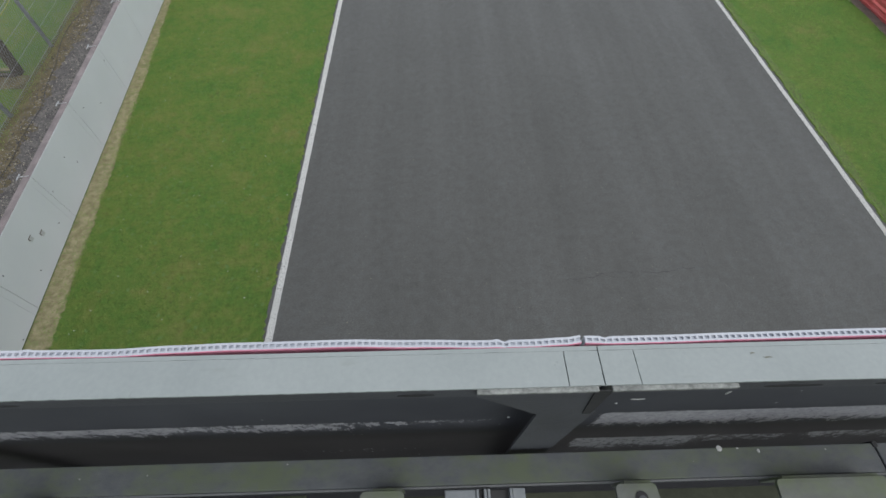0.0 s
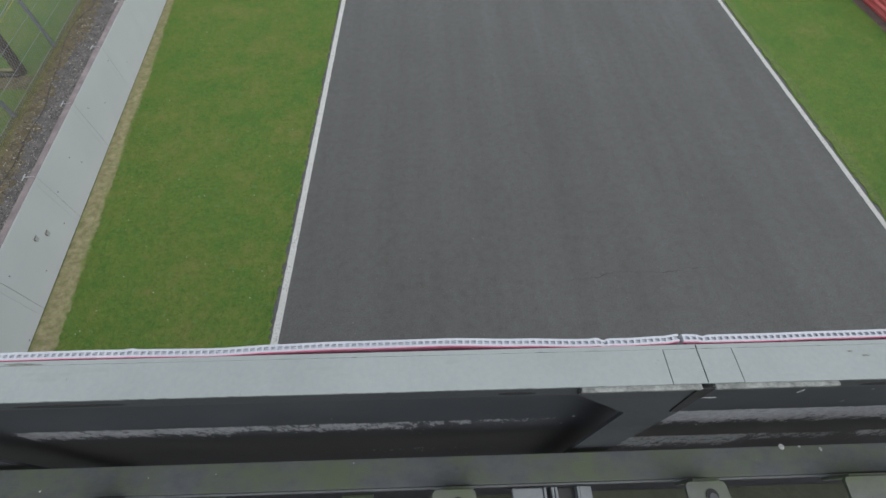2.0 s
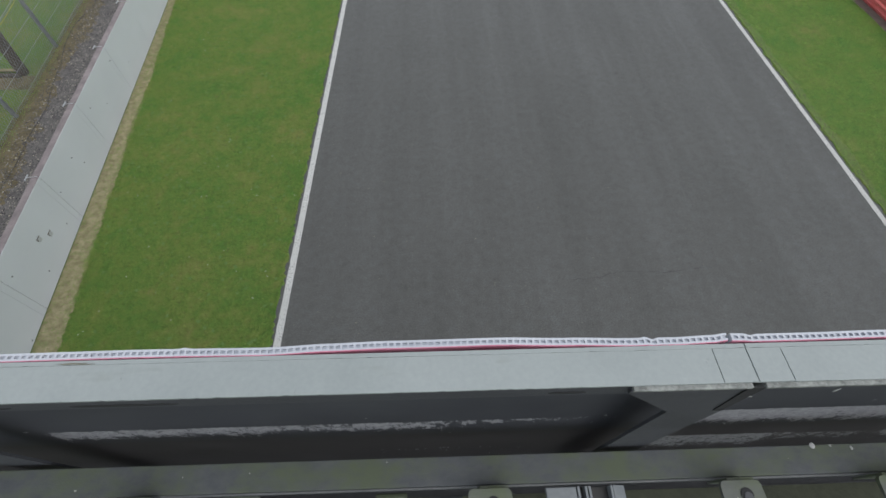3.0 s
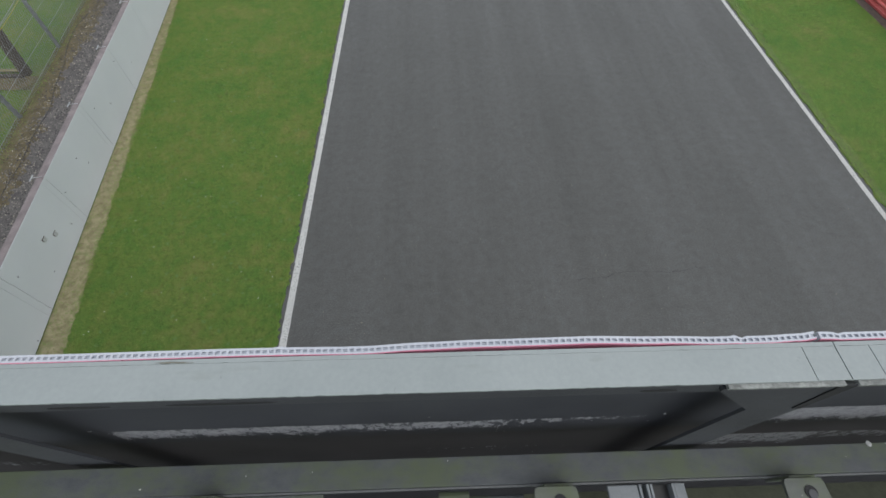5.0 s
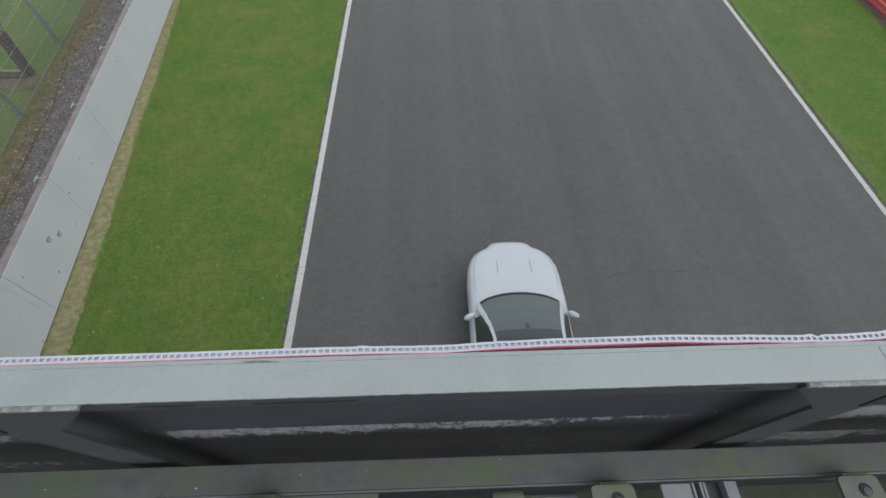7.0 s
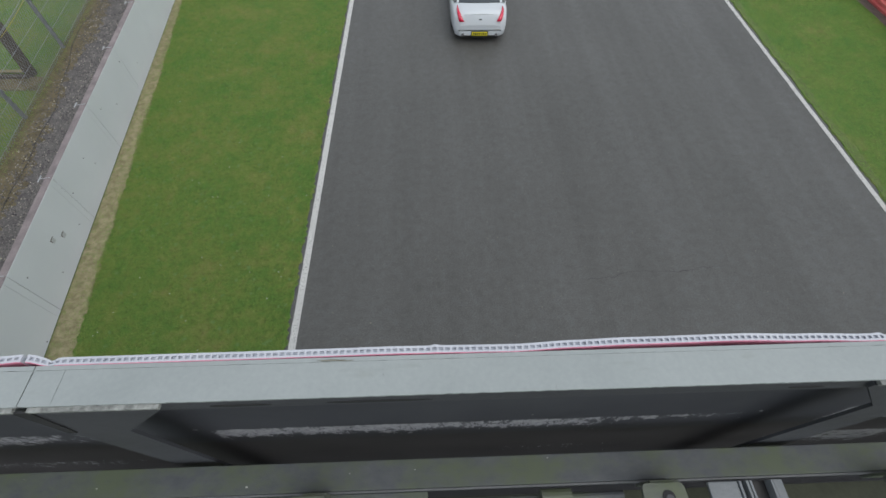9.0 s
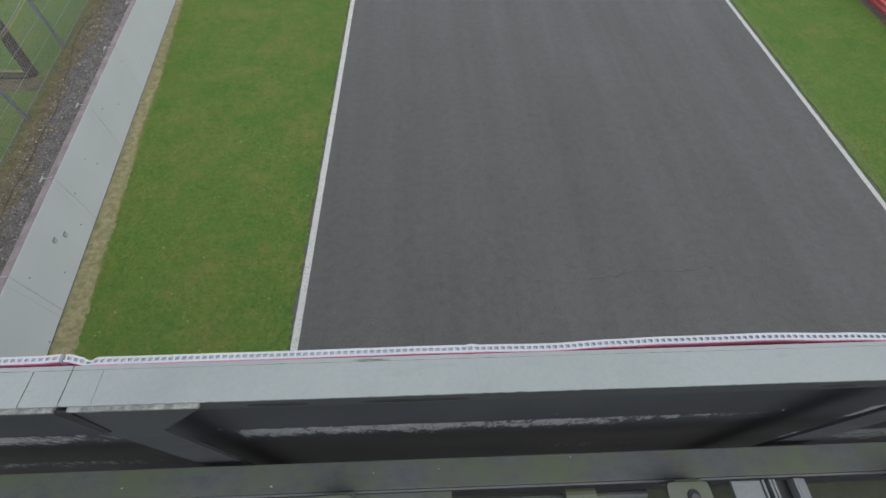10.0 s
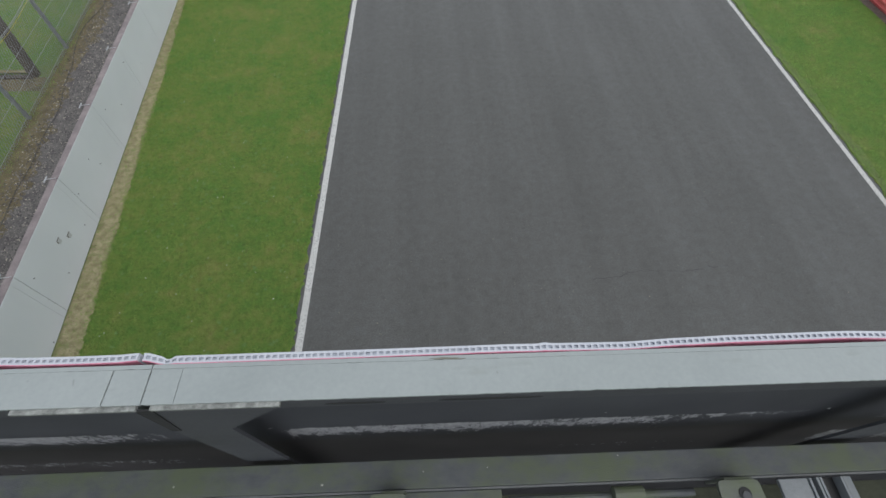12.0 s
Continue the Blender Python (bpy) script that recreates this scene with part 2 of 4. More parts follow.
MOSSY_RAIL = mossy_metal_material("mossy_aluminium", (0.060, 0.065, 0.072), (0.092, 0.098, 0.106), (0.078, 0.096, 0.054))
speckle(SAND, 34.0, 0.64, 0.72, (0.085, 0.080, 0.038))
speckle(SAND, 3.0, 0.55, 0.75, (0.17, 0.19, 0.075))
speckle(SAND, 48.0, 0.66, 0.72, (0.50, 0.46, 0.36))
speckle(SOIL, 45.0, 0.62, 0.72, (0.07, 0.055, 0.03))
MOSSY_TAB = mossy_metal_material("lichened_steel", (0.080, 0.086, 0.078), (0.122, 0.131, 0.118), (0.092, 0.113, 0.060))
LIP_GREY = surface("grey_lip", (0.085, 0.09, 0.095), (0.13, 0.135, 0.14), 20.0, 150.0, 0.5)
# opaque pale grey standing in for light inside the board's flutes
FLUTE_GREY = surface("flute_floor_grey", (0.36, 0.39, 0.45), (0.46, 0.49, 0.55), 20.0, 150.0, 0.5)
CLIP_GREY = surface("grey_plastic", (0.16, 0.175, 0.19), (0.23, 0.245, 0.26), 20.0, 150.0, 0.45)
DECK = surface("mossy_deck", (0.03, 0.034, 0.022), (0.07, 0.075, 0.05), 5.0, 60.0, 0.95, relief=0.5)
CAR_WHITE = surface("white_car_paint", (0.555, 0.585, 0.62), (0.585, 0.615, 0.65), 1.0, 400.0, 0.35, relief=0.0)
CAR_WHITE.node_tree.nodes["Principled BSDF"].inputs["Coat Weight"].default_value = 0.7
CAR_GLASS = glass_material("car_glass", (0.034, 0.041, 0.049), 0.2)
SCREEN_GLASS = glass_material("windscreen_glass", (0.090, 0.110, 0.106))
SIDE_GLASS = glass_material("side_glass", (0.028, 0.034, 0.034))
CAR_TRIM = surface("black_trim", (0.012, 0.012, 0.013), (0.022, 0.022, 0.023), 6.0, 90.0, 0.45)
CHROME = surface("chrome", (0.55, 0.56, 0.58), (0.65, 0.66, 0.68), 9.0, 90.0, 0.15, 1.0, relief=0.0)
TYRE = surface("tyre_rubber", (0.014, 0.014, 0.015), (0.026, 0.026, 0.027), 10.0, 90.0, 0.85)
TAIL_RED = glass_material("tail_lamp_red", (0.52, 0.006, 0.04), 0.2)
TAIL_RED.node_tree.nodes["Principled BSDF"].inputs["Emission Color"].default_value = (0.9, 0.02, 0.10, 1)
TAIL_RED.node_tree.nodes["Principled BSDF"].inputs["Emission Strength"].default_value = 0.05
PLATE_YELLOW = surface("plate_yellow", (0.66, 0.58, 0.02), (0.72, 0.63, 0.03), 8.0, 60.0, 0.4, relief=0.0)
CRACK = surface("crack_fill", (0.042, 0.042, 0.042), (0.060, 0.060, 0.059), 8.0, 80.0, 0.9)
WHITE_PETAL = surface("white_petal", (0.55, 0.55, 0.5), (0.7, 0.7, 0.65), 8.0, 80.0, 0.8)
CABLE_YELLOW = surface("yellow_cable", (0.38, 0.33, 0.06), (0.5, 0.43, 0.09), 8.0, 80.0, 0.6)


# ---- building helpers ----
def part(name, bm, mat, parent=None, label="", smooth=False):
    me = bpy.data.meshes.new(name)
    bmesh.ops.recalc_face_normals(bm, faces=bm.faces)
    bm.to_mesh(me)
    bm.free()
    me.materials.append(mat)
    if smooth:
        me.shade_smooth()
    ob = new(name, me)
    ob.parent = parent
    return tagged(ob, label) if label else ob


def empty(name, m=None):
    ob = new(name)
    ob.empty_display_size = 0.2
    if m is not None:
        ob.matrix_world = m
    return ob


def box(bm, x0, x1, y0, y1, z0, z1, bevel=0.0):
    r = bmesh.ops.create_cube(bm, size=1.0, matrix=Matrix.Translation(((x0 + x1) / 2, (y0 + y1) / 2, (z0 + z1) / 2)) @ Matrix.Diagonal((x1 - x0, y1 - y0, z1 - z0, 1)))
    if bevel:
        edges = {e for v in r["verts"] for e in v.link_edges}
        bmesh.ops.bevel(bm, geom=list(edges), offset=bevel, segments=2, affect="EDGES", profile=0.5)
    return bm


def boxes(*rows, bevel=0.0):
    bm = bmesh.new()
    for r in rows:
        box(bm, *r, bevel=bevel)
    return bm


def tube(bm, a, b, r, sides=8):
    a, b = Vector(a), Vector(b)
    d = b - a
    m = Matrix.Translation((a + b) / 2) @ d.to_track_quat("Z", "Y").to_matrix().to_4x4()
    bmesh.ops.create_cone(bm, cap_ends=True, segments=sides, radius1=r, radius2=r, depth=d.length, matrix=m)
    return bm


def prism(outline, y0, y1):
    """A plate cut to an outline in x and z, from y0 to y1."""
    bm = bmesh.new()
    f = bm.faces.new([bm.verts.new((x, y0, z)) for x, z in outline])
    r = bmesh.ops.extrude_face_region(bm, geom=[f])
    for v in r["geom"]:
        if isinstance(v, bmesh.types.BMVert):
            v.co.y = y1
    return bm


def from_arrays(name, verts, faces, mat):
    me = bpy.data.meshes.new(name)
    me.from_pydata(verts, [], faces)
    me.materials.append(mat)
    me.update()
    return new(name, me)


def ease(knots, x):
    """A smooth line through a few (x, value) knots."""
    if x <= knots[0][0]:
        return knots[0][1]
    for (xa, a), (xb, b) in zip(knots, knots[1:]):
        if x <= xb:
            f = (x - xa) / (xb - xa)
            return a + (b - a) * f * f * (3 - 2 * f)
    return knots[-1][1]


def strip_sheet(name, left, right, y0, y1, step, z, mat, ragged=0.0, seed=3):
    """A ground sheet between two edges given as functions of y; the right edge may be ragged."""
    rng = random.Random(seed)
    bm = bmesh.new()
    rows = []
    n = int((y1 - y0) / step)
    for i in range(n + 1):
        y = y0 + (y1 - y0) * i / n
        a, b = left(y), right(y) + (rng.uniform(-ragged, ragged) if ragged else 0.0)
        rows.append([bm.verts.new((a + (b - a) * k / 4, y, z)) for k in range(5)])
    for p, q in zip(rows, rows[1:]):
        for k in range(4):
            bm.faces.new((p[k], p[k + 1], q[k + 1], q[k]))
    return part(name, bm, mat)


# ---- ground, road, verges ----
def wall_x(y):
    return -4.413 - 0.1265 * y


def verge_x(y):
    return -3.845 - 0.1411 * y - 0.003 * max(0.0, y - 12) ** 2


def fence_x(y):
    return -7.19 - 0.148 * y


# bare earth by the barrier, also the painted shade in the lifting pockets
EARTH_AND_SHADE = surface("earth_and_shade", (0.075, 0.058, 0.05), (0.17, 0.135, 0.115), 4.0, 70.0, 0.95, relief=0.5, depth=0.01)
SHOULDER = surface("dry_shoulder", (0.10, 0.135, 0.05), (0.19, 0.215, 0.09), 4.0, 90.0, 0.95, relief=0.4, depth=0.006)


def build_ground():
    bm = bmesh.new()
    bmesh.ops.create_grid(bm, x_segments=40, y_segments=40, size=2400, matrix=Matrix.Translation((0, 0, -0.03)))
    tagged(part("ground", bm, GRASS_GROUND), "mown green grass ground beside the race track", "ground", kind="structure")
    bm = boxes((-0.185, 14.32, -80, 600, -0.4, 0.0))
    tagged(part("road", bm, ASPHALT), "grey damp asphalt race track with fine cracks", "road", kind="structure")
    rng = random.Random(5)
    for name, x0, x1 in (("edge_line", -0.088, 0.058), ("edge_line", 14.070, 14.205)):
        bm = bmesh.new()
        rows = []
        for i in range(401):
            y = -10 + i * 0.1
            rows.append([bm.verts.new((x0 + rng.uniform(-0.006, 0.006), y, 0.004)), bm.verts.new((x1 + rng.uniform(-0.004, 0.004), y, 0.004))])
        rows.append([bm.verts.new((x0, 600, 0.004)), bm.verts.new((x1, 600, 0.004))])
        for p, q in zip(rows, rows[1:]):
            bm.faces.new((p[0], p[1], q[1], q[0]))
        tagged(part(name, bm, PAINT), "worn white painted line along the track edge", "road line", "track edge lines", kind="structure")
    tagged(strip_sheet("verge", wall_x, verge_x, -5, 60, 0.05, -0.018, SAND, 0.035), "dry sandy strip of dead grass along the wall", "verge", kind="structure")
    tagged(strip_sheet("gravel_path", lambda y: fence_x(y) - 0.1, lambda y: wall_x(y) - 0.12, -5, 60, 0.25, -0.014, SOIL), "brown bare soil strip below the fence", "soil", kind="structure")
    tagged(strip_sheet("gravel", lambda y: fence_x(y) + 0.74 + 0.10 * math.sin(y * 0.9) + 0.30 * noise.noise((y * 3.7, 1.3, 0.0)) + 0.16 * noise.noise((y * 11.0, 4.1, 0.0)), lambda y: wall_x(y) - 0.12, -5, 60, 0.05, -0.008, GRAVEL_BED), "dark grey gravel strip behind the wall", "gravel", kind="structure")
    tagged(strip_sheet("earth_track", lambda y: -14.0, lambda y: fence_x(y) - 0.12, 11.72, 12.42, 0.05, -0.012, SOIL), "bare brown earth track behind the wire fence", "soil", kind="structure")
    tagged(strip_sheet("road_shoulder", lambda y: 14.31, lambda y: 14.62 + 0.05 * math.sin(y * 2.3), 0, 60, 0.08, -0.021, SHOULDER, 0.05), "thin brownish dry grass along the track edge", "verge", kind="structure")
    tagged(strip_sheet("barrier_verge", lambda y: 19.2 + 0.06 * math.sin(y * 1.7), lambda y: 20.4, 0, 60, 0.2, -0.012, EARTH_AND_SHADE), "dark brown bare earth at the foot of the red barrier", "soil", kind="structure")


def build_cracks():
    """Fine cracks in the asphalt: wandering, uneven ribbons."""
    rng = random.Random(11)
    runs = (((6.2, 4.80), (6.54, 4.81), (6.9, 4.86), (7.31, 4.99), (7.95, 4.96), (8.59, 4.96), (8.88, 5.05), (9.34, 5.07), (9.56, 5.07)),
            ((9.56, 5.07), (9.62, 4.84), (9.73, 4.41), (9.72, 3.92), (9.71, 3.3)),
            ((9.56, 5.07), (9.57, 5.2), (9.64, 5.97), (9.6, 6.6)),
            ((9.59, 6.75), (9.61, 7.69), (9.67, 8.09)),
            ((9.75, 9.64), (9.76, 11.71), (9.69, 13.54), (9.71, 14.56)),
            ((4.59, 12.0), (5.76, 12.19), (7.28, 12.17)), ((7.9, 12.2), (8.65, 12.3), (9.56, 12.29)),
            ((4.84, 4.76), (5.47, 4.82)), ((12.3, 8.6), (12.05, 10.0), (11.7, 12.0)))
    for k, run in enumerate(runs):
        bm = bmesh.new()
        pts = []
        for (xa, ya), (xb, yb) in zip(run, run[1:]):
            n = max(2, int(math.hypot(xb - xa, yb - ya) / 0.06))
            for i in range(n):
                f = i / n
                pts.append(Vector((xa + (xb - xa) * f + rng.uniform(-0.014, 0.014) + 0.07 * noise.noise((xa + ya * 3.1 + f * 2.3, f * 3.0, k)), ya + (yb - ya) * f + rng.uniform(-0.014, 0.014) + 0.05 * noise.noise((f * 4.0, xa, k + 7)), 0.003)))
        last = None
        for i, p in enumerate(pts[:-1]):
            d = (pts[i + 1] - p).normalized()
            s = Vector((-d.y, d.x, 0)) * ((0.0026 if k == 0 else 0.0016) + 0.005 * abs(noise.noise(p * 2.1)) * (1.2 if k == 0 else 0.2))
            cur = (bm.verts.new(p + s), bm.verts.new(p - s))
            if last:
                bm.faces.new((last[0], last[1], cur[1], cur[0]))
            last = cur
        tagged(part("asphalt_crack", bm, CRACK), "fine dark crack wandering across the asphalt", "crack", "asphalt cracks", kind="structure")


def blades(name, count, place, seed, tall=(0.016, 0.036), wide=(0.0028, 0.0056), look_of=None, base=-0.014):
    """Grass as single leaning blades; place gives root positions from two arrays of random numbers."""
    rng = np.random.default_rng(seed)
    xy = place(rng.random(count), rng.random(count), rng)
    count = len(xy)
    turn, lean = rng.random(count) * 2 * np.pi, rng.uniform(0.6, 1.45, count)
    h, w = rng.uniform(*tall, count), rng.uniform(*wide, count)
    side = np.stack([np.cos(turn), np.sin(turn), np.zeros(count)], 1) * w[:, None]
    way = np.stack([-np.sin(turn) * np.sin(lean), np.cos(turn) * np.sin(lean), np.cos(lean)], 1) * h[:, None]
    root = np.column_stack([xy, np.full(count, base)])
    v = np.stack([root - side, root + side, root + way + side * 0.15], 1).reshape(-1, 3)
    me = bpy.data.meshes.new(name)
    me.vertices.add(3 * count)
    me.vertices.foreach_set("co", v.astype(np.float32).ravel())
    me.loops.add(3 * count)
    me.loops.foreach_set("vertex_index", np.arange(3 * count, dtype=np.int32))
    me.polygons.add(count)
    me.polygons.foreach_set("loop_start", np.arange(0, 3 * count, 3, dtype=np.int32))
    me.materials.append(look_of or GRASS_BLADES)
    me.update(calc_edges=True)
    return new(name, me)


def build_grass():
    def left(u, v, rng):
        y = 2.2 + v * 16.8
        edge = np.array([verge_x(q) for q in y]) + rng.normal(0, 0.030, len(y)) + 0.05 * np.sin(y * 2.3 + 2 * np.sin(y * 0.9)) + 0.025 * np.sin(y * 9.1)
        end = -0.185 + rng.normal(0, 0.028, len(y)) + 0.055 * np.sin(y * 5.3) * np.sin(y * 1.7) + 0.036 * np.sin(y * 19 + 3 * np.sin(y * 3.1))
        return np.stack([edge + (end - edge) * u, y], 1)

    def right(u, v, rng):
        y = 4.5 + v * 14.5
        return np.stack([14.33 + np.abs(rng.normal(0, 0.03, len(y))) + u ** 0.85 * 4.88, y], 1)

    def beyond(u, v, rng):
        y = 7.5 + v * 14
        y = np.where((y > 11.75) & (y < 12.4) & (rng.random(len(y)) < 0.85), y + 2.5, y)
        return np.stack([fence_x(y) - 0.15 - u * 5, y], 1)

    tagged(blades("grass_verge", 760000, left, 1), "mown green grass with yellowish patches beside the track", "grass", kind="stuff")
    tagged(blades("grass_verge", 480000, right, 2, look_of=FRESH_BLADES), "mown bright green grass between track and red barrier", "grass", kind="stuff")
    tagged(blades("rough_grass", 110000, beyond, 4, (0.02, 0.05)), "longer green grass behind the wire fence", "grass", kind="stuff")

    def tufts(u, v, rng):
        y = 2.5 + np.floor(v * 70) / 70 * 15
        x = wall_x(0) - 0.1265 * y + 0.05 + 0.5 * u ** 3
        return np.stack([x + rng.normal(0, 0.02, len(y)), y + rng.normal(0, 0.05, len(y))], 1)

    tagged(blades("wall_foot_grass", 1500, tufts, 6, (0.03, 0.08)), "sparse green tufts at the foot of the wall", "grass", kind="stuff")
    def straying(u, v, rng):
        y = 2.2 + v * 16
        return np.stack([-3.845 - 0.1411 * y - 0.15 * np.abs(rng.normal(0, 1, len(y))) + 0.05, y], 1)

    tagged(blades("straying_grass", 5500, straying, 12), "thin grass straying onto the sandy strip", "grass", kind="stuff")

    def overhang(u, v, rng):
        y = 2.2 + v * 16.5
        reach = 0.035 + 0.030 * np.sin(y * 7.1 + 2 * np.sin(y * 2.3)) + 0.025 * np.sin(y * 23 + 3 * np.sin(y * 5.0))
        return np.stack([-0.200 + np.maximum(reach, 0.004) * u + rng.normal(0, 0.006, len(y)), y], 1)

    tagged(blades("overhanging_grass", 42000, overhang, 15, (0.014, 0.030), base=0.001), "ragged grass edge creeping over the asphalt", "grass", kind="stuff")

    def far_overhang(u, v, rng):
        y = 4.5 + v * 14.5
        reach = 0.045 + 0.035 * np.sin(y * 6.3 + 2 * np.sin(y * 1.9)) + 0.025 * np.sin(y * 19 + 3 * np.sin(y * 4.0))
        return np.stack([14.335 - np.maximum(reach, 0.004) * u + rng.normal(0, 0.008, len(y)), y], 1)

    tagged(blades("overhanging_grass", 26000, far_overhang, 16, (0.014, 0.030), base=0.001), "ragged dry grass edge creeping over the asphalt", "grass", kind="stuff")

    def fence_foot(u, v, rng):
        y = 6 + v * 13
        return np.stack([fence_x(y) - 0.1 + 0.35 * u ** 2 + rng.normal(0, 0.04, len(y)), y], 1)

    tagged(blades("fence_foot_grass", 5000, fence_foot, 8, (0.03, 0.08)), "straggling grass along the foot of the fence", "grass", kind="stuff")
    # weeds: small flat rosettes among the grass
    rng = random.Random(9)
    bm = bmesh.new()
    for _ in range(240):
        y = rng.uniform(2.6, 15)
        x = rng.uniform(verge_x(y) + 0.15, -0.3)
        for k in range(7):
            a = k * 0.9 + rng.uniform(-0.3, 0.3)
            r, w = rng.uniform(0.03, 0.06), rng.uniform(0.008, 0.014)
            d, s = Vector((math.cos(a), math.sin(a), 0)), Vector((-math.sin(a), math.cos(a), 0))
            o = Vector((x, y, 0.006))
            bm.faces.new([bm.verts.new(p) for p in (o, o + d * r * 0.6 - s * w + Vector((0, 0, 0.012)), o + d * r, o + d * r * 0.6 + s * w + Vector((0, 0, 0.012)))])
    leaf = surface("weed_leaf", (0.125, 0.235, 0.055), (0.19, 0.30, 0.09), 3.0, 40.0, 0.6)
    tagged(part("weed_rosettes", bm, leaf), "pale green broad-leaved weeds in the grass", "weeds", kind="stuff")
    bm = bmesh.new()
    for _ in range(60):
        y = rng.uniform(3, 16)
        x = rng.uniform(verge_x(y) + 0.2, -0.3)
        bmesh.ops.create_icosphere(bm, subdivisions=1, radius=rng.uniform(0.007, 0.013), matrix=Matrix.Translation((x, y, 0.012)))
    tagged(part("daisies", bm, WHITE_PETAL), "scattered tiny white daisies in the grass", "flowers", kind="stuff")


def build_stones():
    rng = random.Random(21)
    verts, faces = [], []

    def stone(x, y, z, r):
        b = len(verts)
        j = lambda: rng.uniform(0.6, 1.2) * r
        verts.extend([(x + j(), y, z), (x, y + j(), z), (x - j(), y, z), (x, y - j(), z), (x + rng.uniform(-r, r) * 0.4, y, z + 0.8 * j())])
        faces.extend([(b, b + 1, b + 4), (b + 1, b + 2, b + 4), (b + 2, b + 3, b + 4), (b + 3, b, b + 4)])

    for _ in range(30000):
        y = rng.uniform(4, 20)
        a, b = fence_x(y) + 0.20, wall_x(y) - 0.17
        stone(a + (b - a) * rng.random() ** 0.62, y, -0.01, rng.uniform(0.011, 0.030))
    m, nt, b = material("gravel_stones", 0.9)
    g = nt.nodes.new("ShaderNodeNewGeometry")
    nt.links.new(ramp(nt, g.outputs["Random Per Island"], ((0.0, (0.045, 0.042, 0.045)), (0.6, (0.160, 0.148, 0.147)), (0.92, (0.29, 0.272, 0.243)), (1.0, (0.50, 0.46, 0.36)))), b.inputs["Base Color"])
    tagged(from_arrays("gravel_stones", verts, faces, m), "loose dark grey gravel with a few pale stones", "gravel", kind="stuff")
    verts, faces = [], []
    for _ in range(1800):
        y = rng.uniform(2.5, 18)
        a, b = wall_x(y) + 0.03, verge_x(y)
        stone(a + (b - a) * rng.random(), y, -0.018, rng.uniform(0.006, 0.018))
    tagged(from_arrays("verge_stones", verts, faces, SAND), "small pale stones on the sandy strip", "stones", kind="stuff")


# ---- concrete wall, fence, far barrier ----
WALL_TURN = math.degrees(math.atan(0.1265))


def build_wall():
    wall = empty("wall_west", pose(-4.413, 0, 0, 0, 0, WALL_TURN))
    tagged(wall, "low pale grey painted precast concrete track wall", "wall", kind="structure")
    unit, first = 2.46, 9.27
    rng = random.Random(4)
    for k in range(-5, 12):
        y0 = first + unit * k
        dx = rng.uniform(-0.003, 0.003)
        part("panel", boxes((-0.145 + dx, dx, y0 + 0.004, y0 + unit - 0.165, 0.0, 1.385), bevel=0.006), CONCRETE, wall)
        part("closing_strip", boxes((-0.145 + dx, dx - 0.0015, y0 + unit - 0.162, y0 + unit - 0.004, 0.0, 1.384), bevel=0.004), CONCRETE, wall)
        part("coping", boxes((-0.152, dx - 0.008, y0 + 0.004, y0 + unit - 0.004, 1.386, 1.398), bevel=0.003), WALL_TOP, wall, "weathered brownish concrete wall top")
        # steel pin with a cross bar on the joint, behind the coping
        bm = tube(bmesh.new(), (-0.25, y0, 1.405), (-0.03, y0, 1.41), 0.007)
        tube(bm, (-0.25, y0 - 0.09, 1.405), (-0.25, y0 + 0.09, 1.405), 0.012)
        part("joint_pin", bm, PIN_ZINC, wall, "galvanised joint pin with a short cross bar")
    bm = boxes((-0.075, -0.012, first - 12, first + 29, 0.0, 1.37))
    part("core", bm, DARK_GAP, wall, "dark shadow gap between wall panels")
    # two small lifting pockets; dark strips paint the shade on their inner sides
    for y, z in ((5.86, 0.62), (5.58, 0.80)):
        bm = bmesh.new()
        box(bm, 0.001, 0.006, y - 0.05, y + 0.06, z + 0.045, z + 0.060)
        box(bm, 0.001, 0.006, y - 0.065, y - 0.045, z - 0.01, z + 0.060)
        part("pocket_shade", bm, EARTH_AND_SHADE, wall, "dark strips painted as the shaded inner sides of a lifting pocket")
        part("lifting_pocket", boxes((-0.001, 0.003, y - 0.044, y + 0.055, z - 0.055, z + 0.044)), POCKET_GREY, wall, "shallow grey lifting pocket")
    # small dark bolt marks
    for y, z in ((4.55, 1.0), (7.9, 0.9), (9.6, 1.0), (10.3, 0.62), (8.1, 0.55), (6.35, 0.35), (5.1, 0.3), (11.6, 1.05), (3.62, 0.06), (12.4, 0.5), (6.9, 0.8)):
        bm = tube(bmesh.new(), (-0.002, y, z), (0.004, y, z), 0.014)
        part("bolt_mark", bm, DARK_GAP, wall)


# how far the loose cable lies from the fence, along the track
CABLE_LINE = ((6, 0.62), (8, 0.65), (10.9, 0.69), (12.9, 0.45), (14.8, 0.19), (16.7, 0.50), (20, 0.55))


